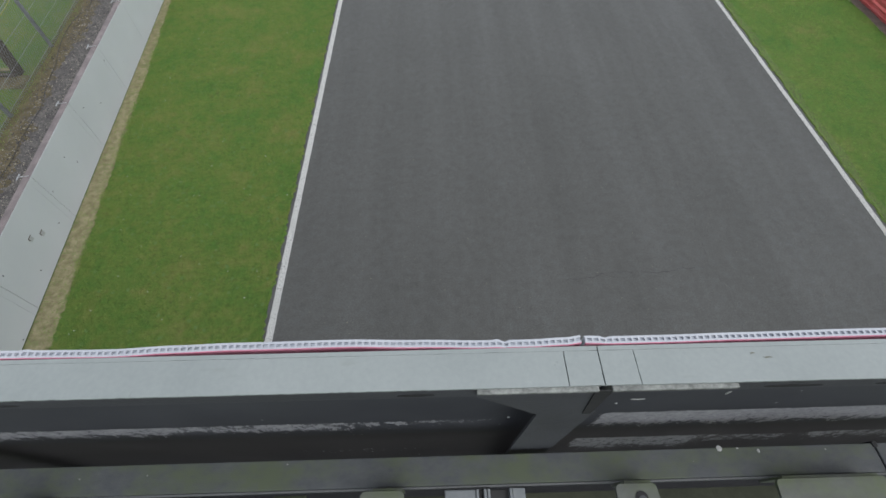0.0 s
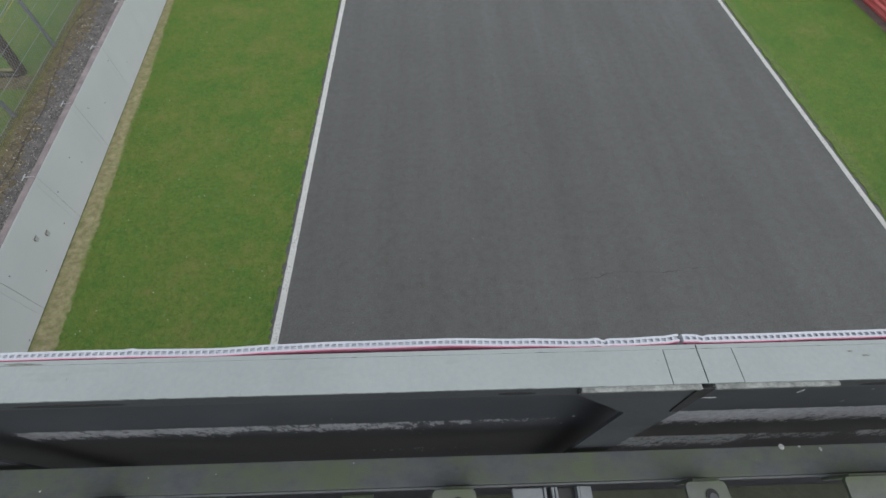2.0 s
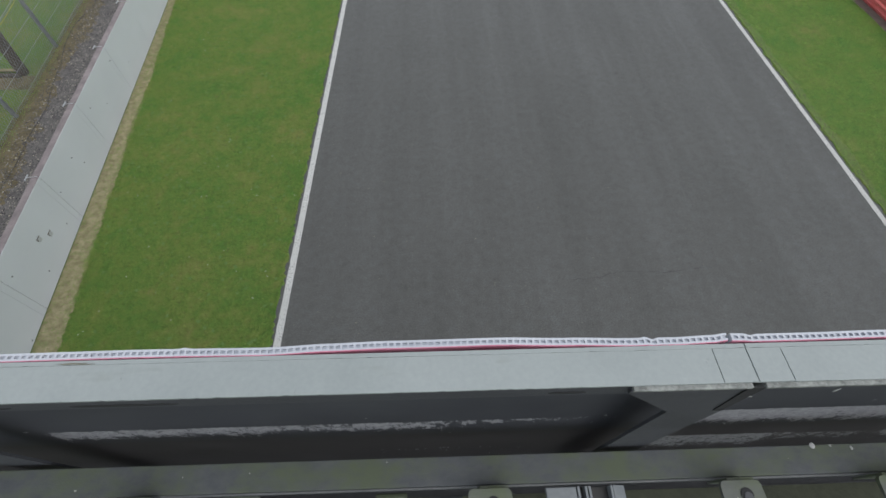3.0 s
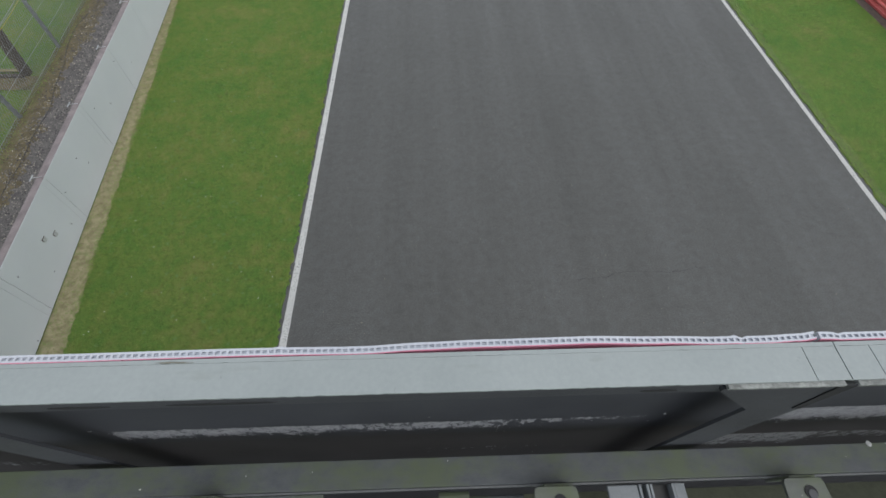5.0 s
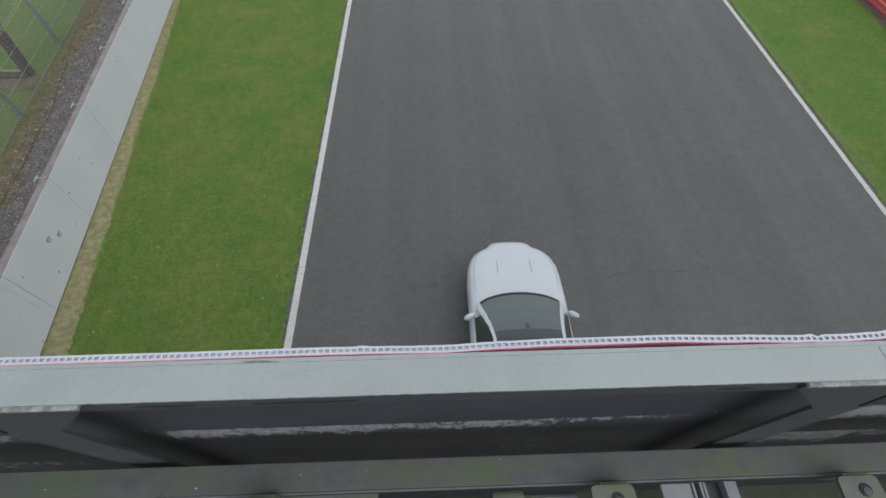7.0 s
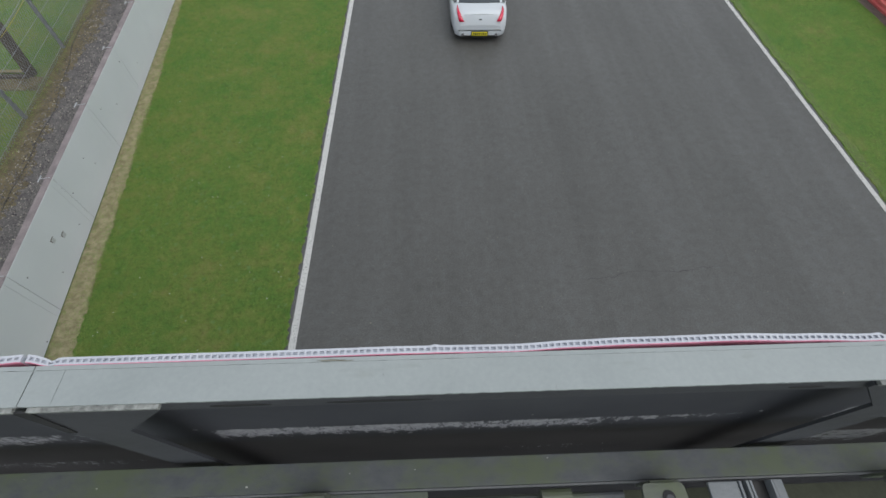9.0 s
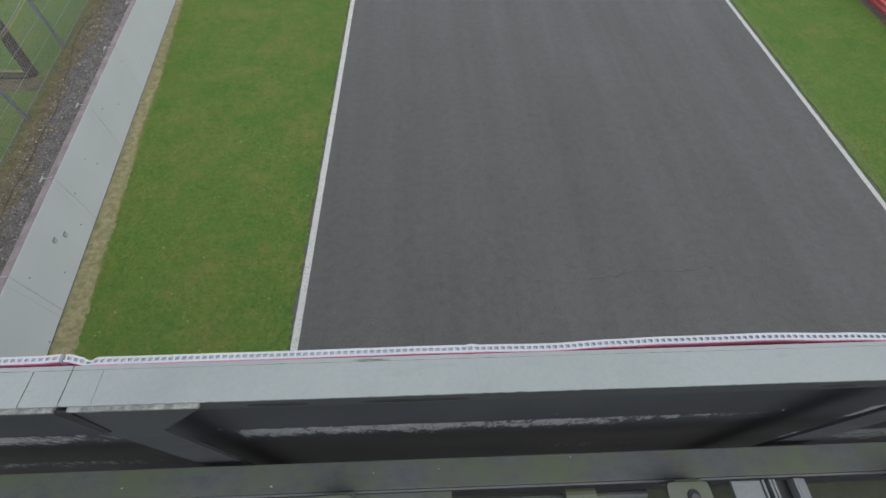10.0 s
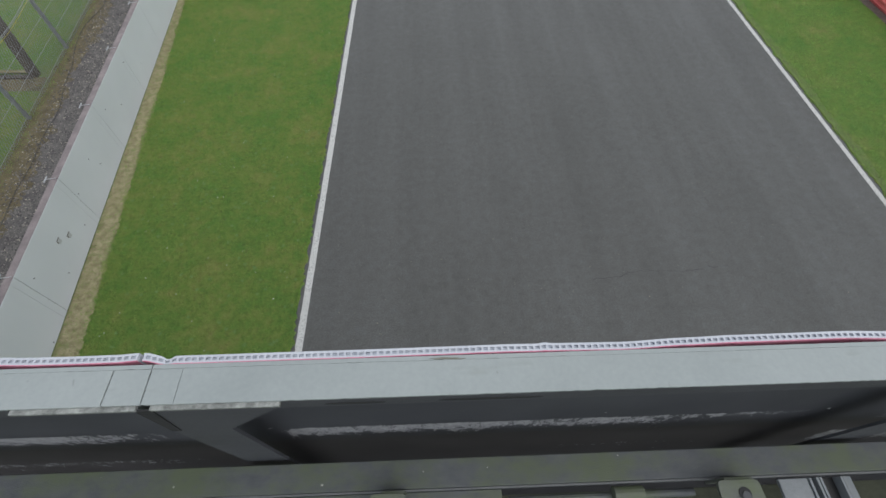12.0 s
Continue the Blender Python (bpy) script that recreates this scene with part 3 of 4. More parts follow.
def build_fence():
    turn = math.degrees(math.atan(0.148))
    fence = empty("wire_fence", pose(-7.19, 0, 0, 0, 0, turn))
    tagged(fence, "galvanised wire mesh debris fence on steel posts", "fence")
    for k in range(-2, 7):
        y = 10.57 + 3.58 * (k - 0)
        part("post", boxes((-0.045, 0.045, y - 0.045, y + 0.045, -0.05, 2.6), bevel=0.008), GALVANISED, fence)
    bm = bmesh.new()
    rng = random.Random(2)
    rise = 1.35
    for way in (-1, 1):
        y = 2.0
        while y < 25:
            dx = rng.uniform(-0.004, 0.004)
            tube(bm, (0.054 + dx, y, 0.0), (0.054 + dx, y + way * rise, 2.5), 0.0052, 4)
            y += 0.115
    part("mesh_wire", bm, WIRE_ZINC, fence, "thin galvanised crossing wires of the mesh")
    for z in (0.12, 0.62, 1.12, 1.62, 2.12):
        part("cable", tube(bmesh.new(), (0.062, 3, z), (0.062, 24, z), 0.0065, 6), GALVANISED, fence, "thick tensioned steel cable")
    # a loose bundle of cables hung along the fence
    for name, mat, off in (("hanging_cable", GALVANISED, 0.0), ("hanging_cable", CABLE_YELLOW, 0.06)):
        bm = bmesh.new()
        last = None
        for i in range(31):
            y = 8 + i * 0.5
            p = Vector((0.11 + off * 0.4, y, 1.78 - off - 0.10 * abs(math.sin((y - 10.57) / 3.58 * math.pi))))
            if last is not None:
                tube(bm, last, p, 0.010 if mat is GALVANISED else 0.006, 6)
            last = p
        part(name, bm, mat, fence, "slack yellow cable" if mat is CABLE_YELLOW else "slack grey cable")
    # old timber frame in the grass behind the fence
    old = empty("timber_frame", pose(-10.32, 12.62, 0))
    tagged(old, "old dark timber post leaning with a pale plank behind the fence", "timber frame")
    bm = boxes((-0.11, 0.11, -0.11, 0.11, -0.2, 2.2), bevel=0.01)
    bmesh.ops.rotate(bm, cent=(0, 0, 0), matrix=Matrix.Rotation(radians(-8), 3, "X"), verts=bm.verts)
    bmesh.ops.translate(bm, vec=(0.75, -0.1, 0), verts=bm.verts)
    part("post", bm, TIMBER, old)
    part("plank", boxes((-1.6, 0.7, -0.06, 0.06, 0.03, 0.07), bevel=0.006), PLANK, old, "pale weathered plank")
    part("lower_plank", boxes((-1.7, 0.75, -0.30, -0.16, -0.02, 0.05), bevel=0.006), TIMBER, old, "dark weathered plank")
    # thin cable lying on the soil
    bm = bmesh.new()
    last = None
    for i in range(70):
        y = 6 + i * 0.2
        p = Vector((fence_x(y) + ease(CABLE_LINE, y) + 0.03 * math.sin(y * 3.1), y, 0.012))
        if last is not None:
            tube(bm, last, p, 0.006, 6)
        last = p
    tagged(part("ground_cable", bm, DARK_STEEL), "thin dark cable lying on the bare soil", "cable")


def build_far_barrier():
    bar = empty("crash_barrier", pose(19.68, 0, 0))
    tagged(bar, "red painted corrugated steel crash barrier on posts", "crash barrier")
    for k in range(3):
        z0 = -0.02 + 0.325 * k
        bm = bmesh.new()
        prof = [(-0.045, -0.02), (-0.055, 0.02), (-0.075, 0.06), (-0.08, 0.10), (-0.015, 0.14), (-0.01, 0.17), (-0.075, 0.21), (-0.08, 0.25), (-0.01, 0.29), (0.0, 0.31)]
        for ya, yb in ((2, 40),):
            a = [bm.verts.new((x, ya, z0 + z)) for x, z in prof]
            b = [bm.verts.new((x, yb, z0 + z)) for x, z in prof]
            c = [bm.verts.new((x + 0.006, ya, z0 + z)) for x, z in prof]
            d = [bm.verts.new((x + 0.006, yb, z0 + z)) for x, z in prof]
            for i in range(len(prof) - 1):
                bm.faces.new((a[i], a[i + 1], b[i + 1], b[i]))
                bm.faces.new((c[i], d[i], d[i + 1], c[i + 1]))
        part("rail", bm, RED_STEEL, bar)
    for k in range(20):
        part("post", boxes((0.01, 0.12, 3 + 2 * k, 3.09 + 2 * k, -0.1, 1.12), bevel=0.006), GALVANISED, bar)


# ---- the footbridge from which the track is seen ----
JOINT0, PITCH = 2.322, 1.248
CAP_Z = 7.780
# the parapet runs a third of a degree off square to the track
SKEW = pose(3.1, 0.27, 0, 0, 0, 0.34) @ pose(-3.1, -0.27, 0)


SPLASH = surface("chalky_white", (0.28, 0.28, 0.28), (0.48, 0.48, 0.47), 90.0, 300.0, 0.9)
SCUFF = surface("brown_dirt", (0.13, 0.12, 0.09), (0.24, 0.24, 0.2), 60.0, 300.0, 0.9)


def build_bridge():
    bridge = empty("footbridge", pose(0, 0, 0))
    tagged(bridge, "dark mossy footbridge deck over the race track", "bridge", kind="structure")
    # deck is out of view; its depth is extended backwards to shade the near ground
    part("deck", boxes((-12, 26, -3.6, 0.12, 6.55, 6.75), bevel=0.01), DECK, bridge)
    part("edge_beam", boxes((-12, 26, 0.40, 0.43, 6.45, 6.75), bevel=0.004), DARK_STEEL, bridge, "dark painted steel edge beam")
    part("bottom_ledge", boxes((-12, 26, 0.12, 0.40, 6.45, 6.60), bevel=0.004), DARK_STEEL, bridge)
    for x in (-9, 24):
        part("pier", boxes((x - 0.5, x + 0.5, -2.6, -0.8, -0.3, 6.55), bevel=0.03), CONCRETE, bridge, "grey concrete pier")


WEAR = {
    -1: ((1.0, 2.20, 7.325, 7.404, 0.75),),
    0: ((2.37, 2.92, 7.318, 7.402, 0.64), (2.6, 3.30, 7.318, 7.402, 0.56), (2.9, 3.54, 7.368, 7.402, 0.48)),
    1: ((3.685, 5.2, 7.290, 7.425, 0.80),),
}
LOW_WEAR = {-1: ((1.3, 2.2, 7.03, 7.10, 0.30),), 0: ((3.0, 3.4, 7.06, 7.10, 0.2),), 1: ((3.70, 4.10, 6.990, 7.160, 0.60), (3.95, 4.35, 7.06, 7.150, 0.40), (4.30, 4.95, 7.06, 7.165, 0.46))}


def ragged_plate(x0, x1, y0, y1, z0, z1, seed):
    """A thin painted plate whose front edge and ends are slightly chipped."""
    rng = random.Random(seed + 70)
    n = max(4, int((x1 - x0) / 0.006))
    ring = [(x0 + (x1 - x0) * i / n, y0 + rng.choice((0, 0, 0.0002, 0.0007)) * rng.random()) for i in range(n + 1)]
    ends = [y0 + (y1 - y0) * i / 9 for i in range(1, 9)]
    ring += [(x1 - rng.uniform(0, 0.0004), y) for y in ends] + [(x1, y1), (x0, y1)] + [(x0 + rng.uniform(0, 0.0004), y) for y in reversed(ends)]
    bm = bmesh.new()
    f = bm.faces.new([bm.verts.new((x, y, z0)) for x, y in ring])
    r = bmesh.ops.extrude_face_region(bm, geom=[f])
    for v in r["geom"]:
        if isinstance(v, bmesh.types.BMVert):
            v.co.z = z1
    return bm


def build_parapet(j):
    """One parapet bay between two joints of the top rail."""
    a, b = JOINT0 + PITCH * j, JOINT0 + PITCH * (j + 1)
    bay = empty("parapet_bay", SKEW)
    tagged(bay, "parapet bay with pale painted top rail over dark steel", "parapet", "parapet bays")
    z = CAP_Z
    sl = {0: 0.040, 1: 0.046}.get(j, 0.044)
    sr = {-1: 0.048, 0: 0.045}.get(j, 0.044)
    part("top_rail", ragged_plate(a + sl + 0.0003, b - sr - 0.0005, 0.2400, 0.2852, z - 0.004, z, j), CAP_PAINT, bay, "pale grey-green painted top rail strip")
    part("back_lip", ragged_plate(a + 0.0006, b - 0.0006, 0.28535, 0.2913, z - 0.004, z + 0.0002, j + 20), CAP_PAINT, bay, "narrow painted lip along the rail's back edge")
    for k, (x0, x1) in enumerate(((a + 0.0006, a + sl - 0.0002), (b - sr + 0.0005, b - 0.0006))):
        part("joint_sleeve", ragged_plate(x0, x1, 0.2403, 0.2852, z - 0.004, z - 0.0003, j + 40 + k), CAP_PAINT, bay, "pale painted joint sleeve")
    part("rail_box", boxes((a, b, 0.2425, 0.2895, z - 0.046, z - 0.0045), bevel=0.002), DARK_STEEL, bay, "dark painted steel rail box")
    for x0, x1 in ((a + 0.010, a + 0.170), (b - 0.160, b - 0.007)):
        part("splice_plate", boxes((x0, x1, 0.2345, 0.2420, z - 0.0105, z - 0.0045), bevel=0.0008), CHIPPED_EDGE, bay, "splice plate with chipped whitish edge")
    wear = WEAR.get(j)
    mat = wear_sheet_material("worn_dark_sheet", wear) if wear else DARK_STEEL
    part("inner_sheet", boxes((a, b, 0.2868, 0.2893, 7.285, z - 0.047)), mat, bay, "dark painted sheet with worn white streaks")
    # lower sheets of worn bays get a slightly darker, less blue base
    low = wear_sheet_material("worn_lower_sheet", LOW_WEAR[j], (0.040, 0.036, 0.039), (0.060, 0.055, 0.059)) if wear else DARK_STEEL
    part("lower_sheet", boxes((a, b, 0.2876, 0.2898, 6.60, 7.284)), low, bay, "lower dark sheet with flaked paint")
    for x0, x1 in ((a + 0.22, a + 0.30), (a + 0.37, a + 0.51), (b - 0.262, b - 0.212)):
        bm = bmesh.new()
        ring = [((x0 + x1) / 2 + (x1 - x0) / 2 * math.cos(q * math.pi / 8), z - 0.031 + 0.0045 * math.sin(q * math.pi / 8)) for q in range(16)]
        f = bm.faces.new([bm.verts.new((x, 0.2418, zz)) for x, zz in ring])
        r = bmesh.ops.extrude_face_region(bm, geom=[f])
        for v in r["geom"]:
            if isinstance(v, bmesh.types.BMVert):
                v.co.y = 0.2432
        part("drain_slot", bm, DARK_GAP, bay, "long dark drain slot")
    return bay


def build_scuff(x, y, length, width):
    """A thin brownish smear left on the pale top rail."""
    bm = bmesh.new()
    ring = [(length / 2 * math.cos(q * math.pi / 9) * (1 + 0.2 * math.sin(q * 2.3)), width / 2 * math.sin(q * math.pi / 9) * (1 + 0.3 * math.sin(q * 1.7))) for q in range(18)]
    f = bm.faces.new([bm.verts.new((px, py, 0)) for px, py in ring])
    r = bmesh.ops.extrude_face_region(bm, geom=[f])
    for v in r["geom"]:
        if isinstance(v, bmesh.types.BMVert):
            v.co.z = 0.0004
    ob = part("dirt_smear", bm, SCUFF)
    ob.matrix_world = SKEW @ pose(x, y, CAP_Z + 0.0005)
    tagged(ob, "thin brown dirt smear on the pale top rail", "dirt", "dirt smears")


def build_droppings():
    """Small whitish splashes on the dark sheet and on the lower rail."""
    for x, z, w, h in ((3.871, 7.552, 0.003, 0.011), (3.721, 7.525, 0.014, 0.0025), (3.69, 7.50, 0.003, 0.003), (3.503, 7.412, 0.003, 0.004)):
        bm = bmesh.new()
        bmesh.ops.create_icosphere(bm, subdivisions=2, radius=1.0, matrix=Matrix.Diagonal((w, 0.0012, h, 1)))
        ob = part("paint_splash", bm, SPLASH)
        ob.matrix_world = SKEW @ pose(x, 0.2866, z)
        tagged(ob, "small whitish paint splash on the dark sheet", "splash", "paint splashes")
    for x, y, w, h in ((3.935, 0.226, 0.006, 0.006), (3.972, 0.2255, 0.003, 0.002), (4.014, 0.2195, 0.003, 0.004), (3.06, 0.2205, 0.0014, 0.0012), (2.66, 0.205, 0.0012, 0.0012), (2.79, 0.208, 0.0013, 0.001)):
        bm = bmesh.new()
        bmesh.ops.create_icosphere(bm, subdivisions=2, radius=1.0, matrix=Matrix.Diagonal((w, h, 0.0012, 1)))
        ob = part("bird_dropping", bm, SPLASH)
        ob.matrix_world = SKEW @ pose(x, y, 7.3602)
        tagged(ob, "small white bird dropping on the mossy rail", "dropping", "bird droppings")


def build_post(x, side):
    """A flat post with a one-sided gusset under a joint; side +1 has the gusset towards larger x."""
    post = empty("parapet_post", SKEW @ pose(x, 0, 0))
    tagged(post, "dark steel parapet post with one-sided gusset plate", "post", "parapet posts")
    s = side
    out = [(0.012 * s, 7.766), (0.160 * s, 7.766), (0.160 * s, 7.755), (0.062 * s, 7.648), (0.062 * s, 6.62), (-0.022 * s, 6.62), (-0.022 * s, 7.66), (-0.004 * s, 7.700)]
    if s < 0:
        out = out[::-1]
    part("gusset_plate", prism(out, 0.2370, 0.2425), DARK_STEEL, post, "dark grey flat post plate")
    # black strip laid on the plate as the shade inside the joint slit
    part("joint_slit_shade", prism([(-0.011, 7.772), (0.011, 7.772), (0.004 - 0.012 * s, 7.655), (-0.008 - 0.012 * s, 7.655)], 0.2350, 0.2368), DARK_GAP, post, "black strip painted as the shade in the joint slit")


# how far out the board's inner face stands along the rail: it bows away and is pulled in by its ties
BOARD_LINE = ((-0.2, 0.2955), (1.20, 0.2935), (1.75, 0.2960), (2.12, 0.2962), (2.17, 0.2948), (2.22, 0.2945), (2.27, 0.2948), (2.303, 0.2966),
              (2.308, 0.2962), (2.334, 0.2914), (2.35, 0.2915), (2.55, 0.2916), (2.70, 0.2926), (2.77, 0.2929), (2.84, 0.2925), (2.94, 0.2917),
              (3.025, 0.2946), (3.10, 0.2962), (3.24, 0.2972), (3.34, 0.2941), (3.42, 0.2917), (3.48, 0.2915), (3.53, 0.2931), (3.553, 0.2956),
              (3.557, 0.2946), (3.60, 0.2930), (3.65, 0.2931), (3.76, 0.2945), (3.96, 0.2957), (4.6, 0.2925), (5.6, 0.2965), (6.05, 0.2935))
# places where the plastic is crushed or torn
CRUSHED = ((2.339, 0.006, 0.0040), (3.4500, 0.004, 0.0022), (3.583, 0.005, 0.0020), (2.836, 0.006, -0.0012), (3.440, 0.005, -0.0010))


def crush(x):
    return sum(d * math.exp(-((x - c) / w) ** 2) for c, w, d in CRUSHED)


def board_top(x):
    """Height of the upper edge of the plastic board along the rail."""
    return CAP_Z + 0.0014 + 0.0004 * math.sin(x * 23) - 0.5 * crush(x)


def board_out(x):
    return ease(BOARD_LINE, x)


def build_board(x0, x1):
    board = empty("corrugated_board", SKEW)
    tagged(board, "white corrugated plastic advertising board with red print", "board", "advertising boards")
    thick, pitch, skin = 0.0106, 0.0087, 0.0008

    def red_top(x):
        return board_top(x) - 0.0008

    def sheet(off0, off1, drop, top=board_top):
        bm = bmesh.new()
        last = None
        n = int((x1 - x0) / 0.004)
        for i in range(n + 1):
            x = x0 + (x1 - x0) * i / n
            y, z, f = board_out(x), top(x) + drop, 1 - crush(x) / thick
            cur = [bm.verts.new(p) for p in ((x, y + off0 * f, z), (x, y + off1 * f, z), (x, y + off1, z - 0.62), (x, y + off0, z - 0.62))]
            if last:
                for k in range(4):
                    bm.faces.new((last[k], last[(k + 1) % 4], cur[(k + 1) % 4], cur[k]))
            else:
                bm.faces.new(cur)
            last = cur
        bm.faces.new(last)
        return bm

    part("inner_liner", sheet(0.0, skin, 0.0, red_top), BOARD_RED, board, "red printed inner face of the board")
    part("liner_edge", sheet(skin, skin + 0.0024, 0.0), BOARD_WHITE, board)
    part("outer_liner", sheet(thick - 0.0030, thick, 0.0), BOARD_WHITE, board, "white outer face of the board")
    bm = bmesh.new()
    x = x0 + 0.002
    while x < x1:
        y, z = board_out(x), board_top(x)
        box(bm, x - 0.0014, x + 0.0014, y + skin + 0.001, y + thick - crush(x) - 0.002, z - 0.05, z - 0.0003)
        x += pitch
    tagged(part("fluting", bm, BOARD_WHITE, board, "thin white webs between the flutes"), kind="stuff")
    # added shallow floor; its pale grey replaces light through the plastic
    part("flute_floor", sheet(skin + 0.0024, thick - 0.0030, -0.0036), FLUTE_GREY, board, "pale grey floor added in the flutes in place of light coming through")
    return board


def bracket_plate(x0, x1, y0, y1, z0, z1):
    """A bent tab: rounded free corners and a slight taper towards the rail."""
    ring = [(x0, y0), (x1 + 0.004, y0)]
    for cx, start in ((x1 - 0.010, 0), (x0 + 0.010, 90)):
        for k in range(6):
            a = radians(start + 18 * k)
            ring.append((cx + 0.009 * math.cos(a), y1 - 0.009 + 0.009 * math.sin(a)))
    bm = bmesh.new()
    f = bm.faces.new([bm.verts.new((x, y, z0)) for x, y in ring])
    r = bmesh.ops.extrude_face_region(bm, geom=[f])
    for v in r["geom"]:
        if isinstance(v, bmesh.types.BMVert):
            v.co.z = z1 - (0.004 if v.co.y < y0 + 0.001 else 0.0)
    return bm


def build_lower_rail():
    """The flat mossy rail along the walkway side, with its brackets."""
    rail = empty("lower_rail", SKEW)
    tagged(rail, "flat grey metal rail covered in green algae", "rail")
    for x0, x1 in ((-10, 0.6), (0.603, 4.2560), (4.2600, 22)):
        part("rail_plate", boxes((x0, x1, 0.1745, 0.2275, 7.350, 7.360), bevel=0.0015), MOSSY_RAIL, rail)
        part("lip", boxes((x0, x1, 0.1700, 0.1740, 7.346, 7.3590), bevel=0.0012), LIP_GREY, rail, "thin paler lip along the rail")
        part("rail_side", boxes((x0, x1, 0.1760, 0.2260, 7.305, 7.3495)), DARK_STEEL, rail)
    part("end_clamp", boxes((4.2535, 4.2625, 0.2200, 0.2315, 7.33, 7.363), (4.2545, 4.2615, 0.1720, 0.1790, 7.33, 7.362), bevel=0.001), DARK_GAP, rail, "black clamp at the rail joint")
    for x0, x1, hole in ((2.56, 2.63, False), (3.216, 3.298, True), (3.686, 3.764, True), (3.988, 4.20, False)):
        tab = part("bracket", bracket_plate(x0, x1, 0.112, 0.1635, 7.405, 7.413), MOSSY_TAB, rail, "pale lichened steel bracket tab")
        part("bracket_web", boxes((x0 + 0.022, x1 - 0.004, 0.1645, 0.1695, 7.33, 7.402), bevel=0.001), MOSSY_TAB, rail)
        if hole:
            cx = (x0 + x1) / 2 + 0.006
            part("bolt_hole", tube(bmesh.new(), (cx, 0.140, 7.4125), (cx, 0.140, 7.4136), 0.0115, 24), DARK_GAP, tab, "dark bolt hole")
            part("bolt", tube(bmesh.new(), (cx + 0.001, 0.1365, 7.4130), (cx + 0.001, 0.1365, 7.4146), 0.0078, 12), DARK_STEEL, tab, "dark grey bolt head")
    # grey cable clip with slots beside the rail
    clip = empty("cable_clip", SKEW)
    tagged(clip, "grey plastic cable clip with upright slots", "clip")
    part("wing", boxes((3.372, 3.432, 0.100, 0.1665, 7.352, 7.360), bevel=0.002), CLIP_GREY, clip)
    part("base", boxes((3.432, 3.506, 0.100, 0.1665, 7.335, 7.341), bevel=0.001), CAR_TRIM, clip)
    for x in (3.433, 3.448, 3.455, 3.498):
        part("fin", boxes((x, x + 0.005, 0.100, 0.1665, 7.341, 7.363), bevel=0.0008), CLIP_GREY, clip)
    bm = prism([(3.504, 7.362), (3.530, 7.349), (3.530, 7.345), (3.504, 7.345)], 0.100, 0.1665)
    part("flank", bm, CLIP_GREY, clip)
    # cables and a rounded gland under the rail
    run = empty("cable_run", SKEW)
    tagged(run, "mossy cables running beside the rail", "cable")
    part("cable", tube(bmesh.new(), (2.83, 0.150, 7.325), (3.21, 0.152, 7.328), 0.008, 10), MOSSY_RAIL, run)
    part("gland", tube(bmesh.new(), (3.04, 0.153, 7.342), (3.10, 0.153, 7.342), 0.014, 14), MOSSY_TAB, run)
    part("tray", boxes((0.0, 2.815, 0.100, 0.1690, 7.346, 7.352), bevel=0.001), MOSSY_RAIL, run, "flat mossy cable tray")
    part("tray_floor", boxes((2.0, 5.5, 0.02, 0.168, 7.20, 7.21)), DECK, run, "dark mossy tray floor")


# ---- the car ----
def loft(rows):
    """Skin over half sections given from the sill to the middle; mirrored to both sides."""
    bm = bmesh.new()
    rings = []
    for y, half in rows:
        full = [(x, z) for x, z in half] + [(-x, z) for x, z in reversed(half[:-1])]
        rings.append([bm.verts.new((x, y, z)) for x, z in full])
    for p, q in zip(rings, rings[1:]):
        for k in range(len(p) - 1):
            bm.faces.new((p[k], p[k + 1], q[k + 1], q[k]))
    for ring in (rings[0], rings[-1]):
        end = bm.faces.new(ring)
        for e in end.edges:
            e.smooth = False
    return bm


def lerp_rows(table, y):
    for p, q in zip(table, table[1:]):
        if p[0] <= y <= q[0]:
            f = (y - p[0]) / (q[0] - p[0])
            f = f * f * (3 - 2 * f) * 0.35 + f * 0.65
            return [a + (b - a) * f for a, b in zip(p[1:], q[1:])]
    return list(table[-1][1:]) if y > table[-1][0] else list(table[0][1:])


# along the car: half width, shoulder height, middle height, underside height
BODY = ((-2.57, 0.70, 0.58, 0.62, 0.27), (-2.54, 0.80, 0.70, 0.76, 0.23), (-2.46, 0.86, 0.84, 0.93, 0.22), (-2.30, 0.885, 0.92, 1.00, 0.22),
        (-2.0, 0.925, 0.945, 1.02, 0.21), (-1.5, 0.945, 0.945, 1.02, 0.2), (-0.5, 0.948, 0.93, 0.98, 0.2), (0.5, 0.948, 0.925, 0.98, 0.2), (1.1, 0.948, 0.915, 0.975, 0.2),
        (1.6, 0.945, 0.87, 0.93, 0.2), (1.9, 0.925, 0.83, 0.885, 0.21), (2.12, 0.865, 0.785, 0.845, 0.22), (2.27, 0.785, 0.745, 0.815, 0.23), (2.37, 0.67, 0.715, 0.79, 0.25),
        (2.42, 0.545, 0.70, 0.775, 0.27), (2.49, 0.485, 0.685, 0.755, 0.30), (2.56, 0.44, 0.655, 0.725, 0.33), (2.605, 0.40, 0.61, 0.68, 0.35), (2.62, 0.36, 0.50, 0.56, 0.36))
# cabin: half width of the top, its height
CABIN = ((-1.88, 0.75, 1.03), (-1.6, 0.72, 1.14), (-1.28, 0.685, 1.28), (-1.0, 0.655, 1.37), (-0.6, 0.632, 1.425), (-0.15, 0.622, 1.445), (0.15, 0.622, 1.42), (0.38, 0.66, 1.325), (0.60, 0.725, 1.190), (0.80, 0.800, 1.055), (0.93, 0.840, 0.972))


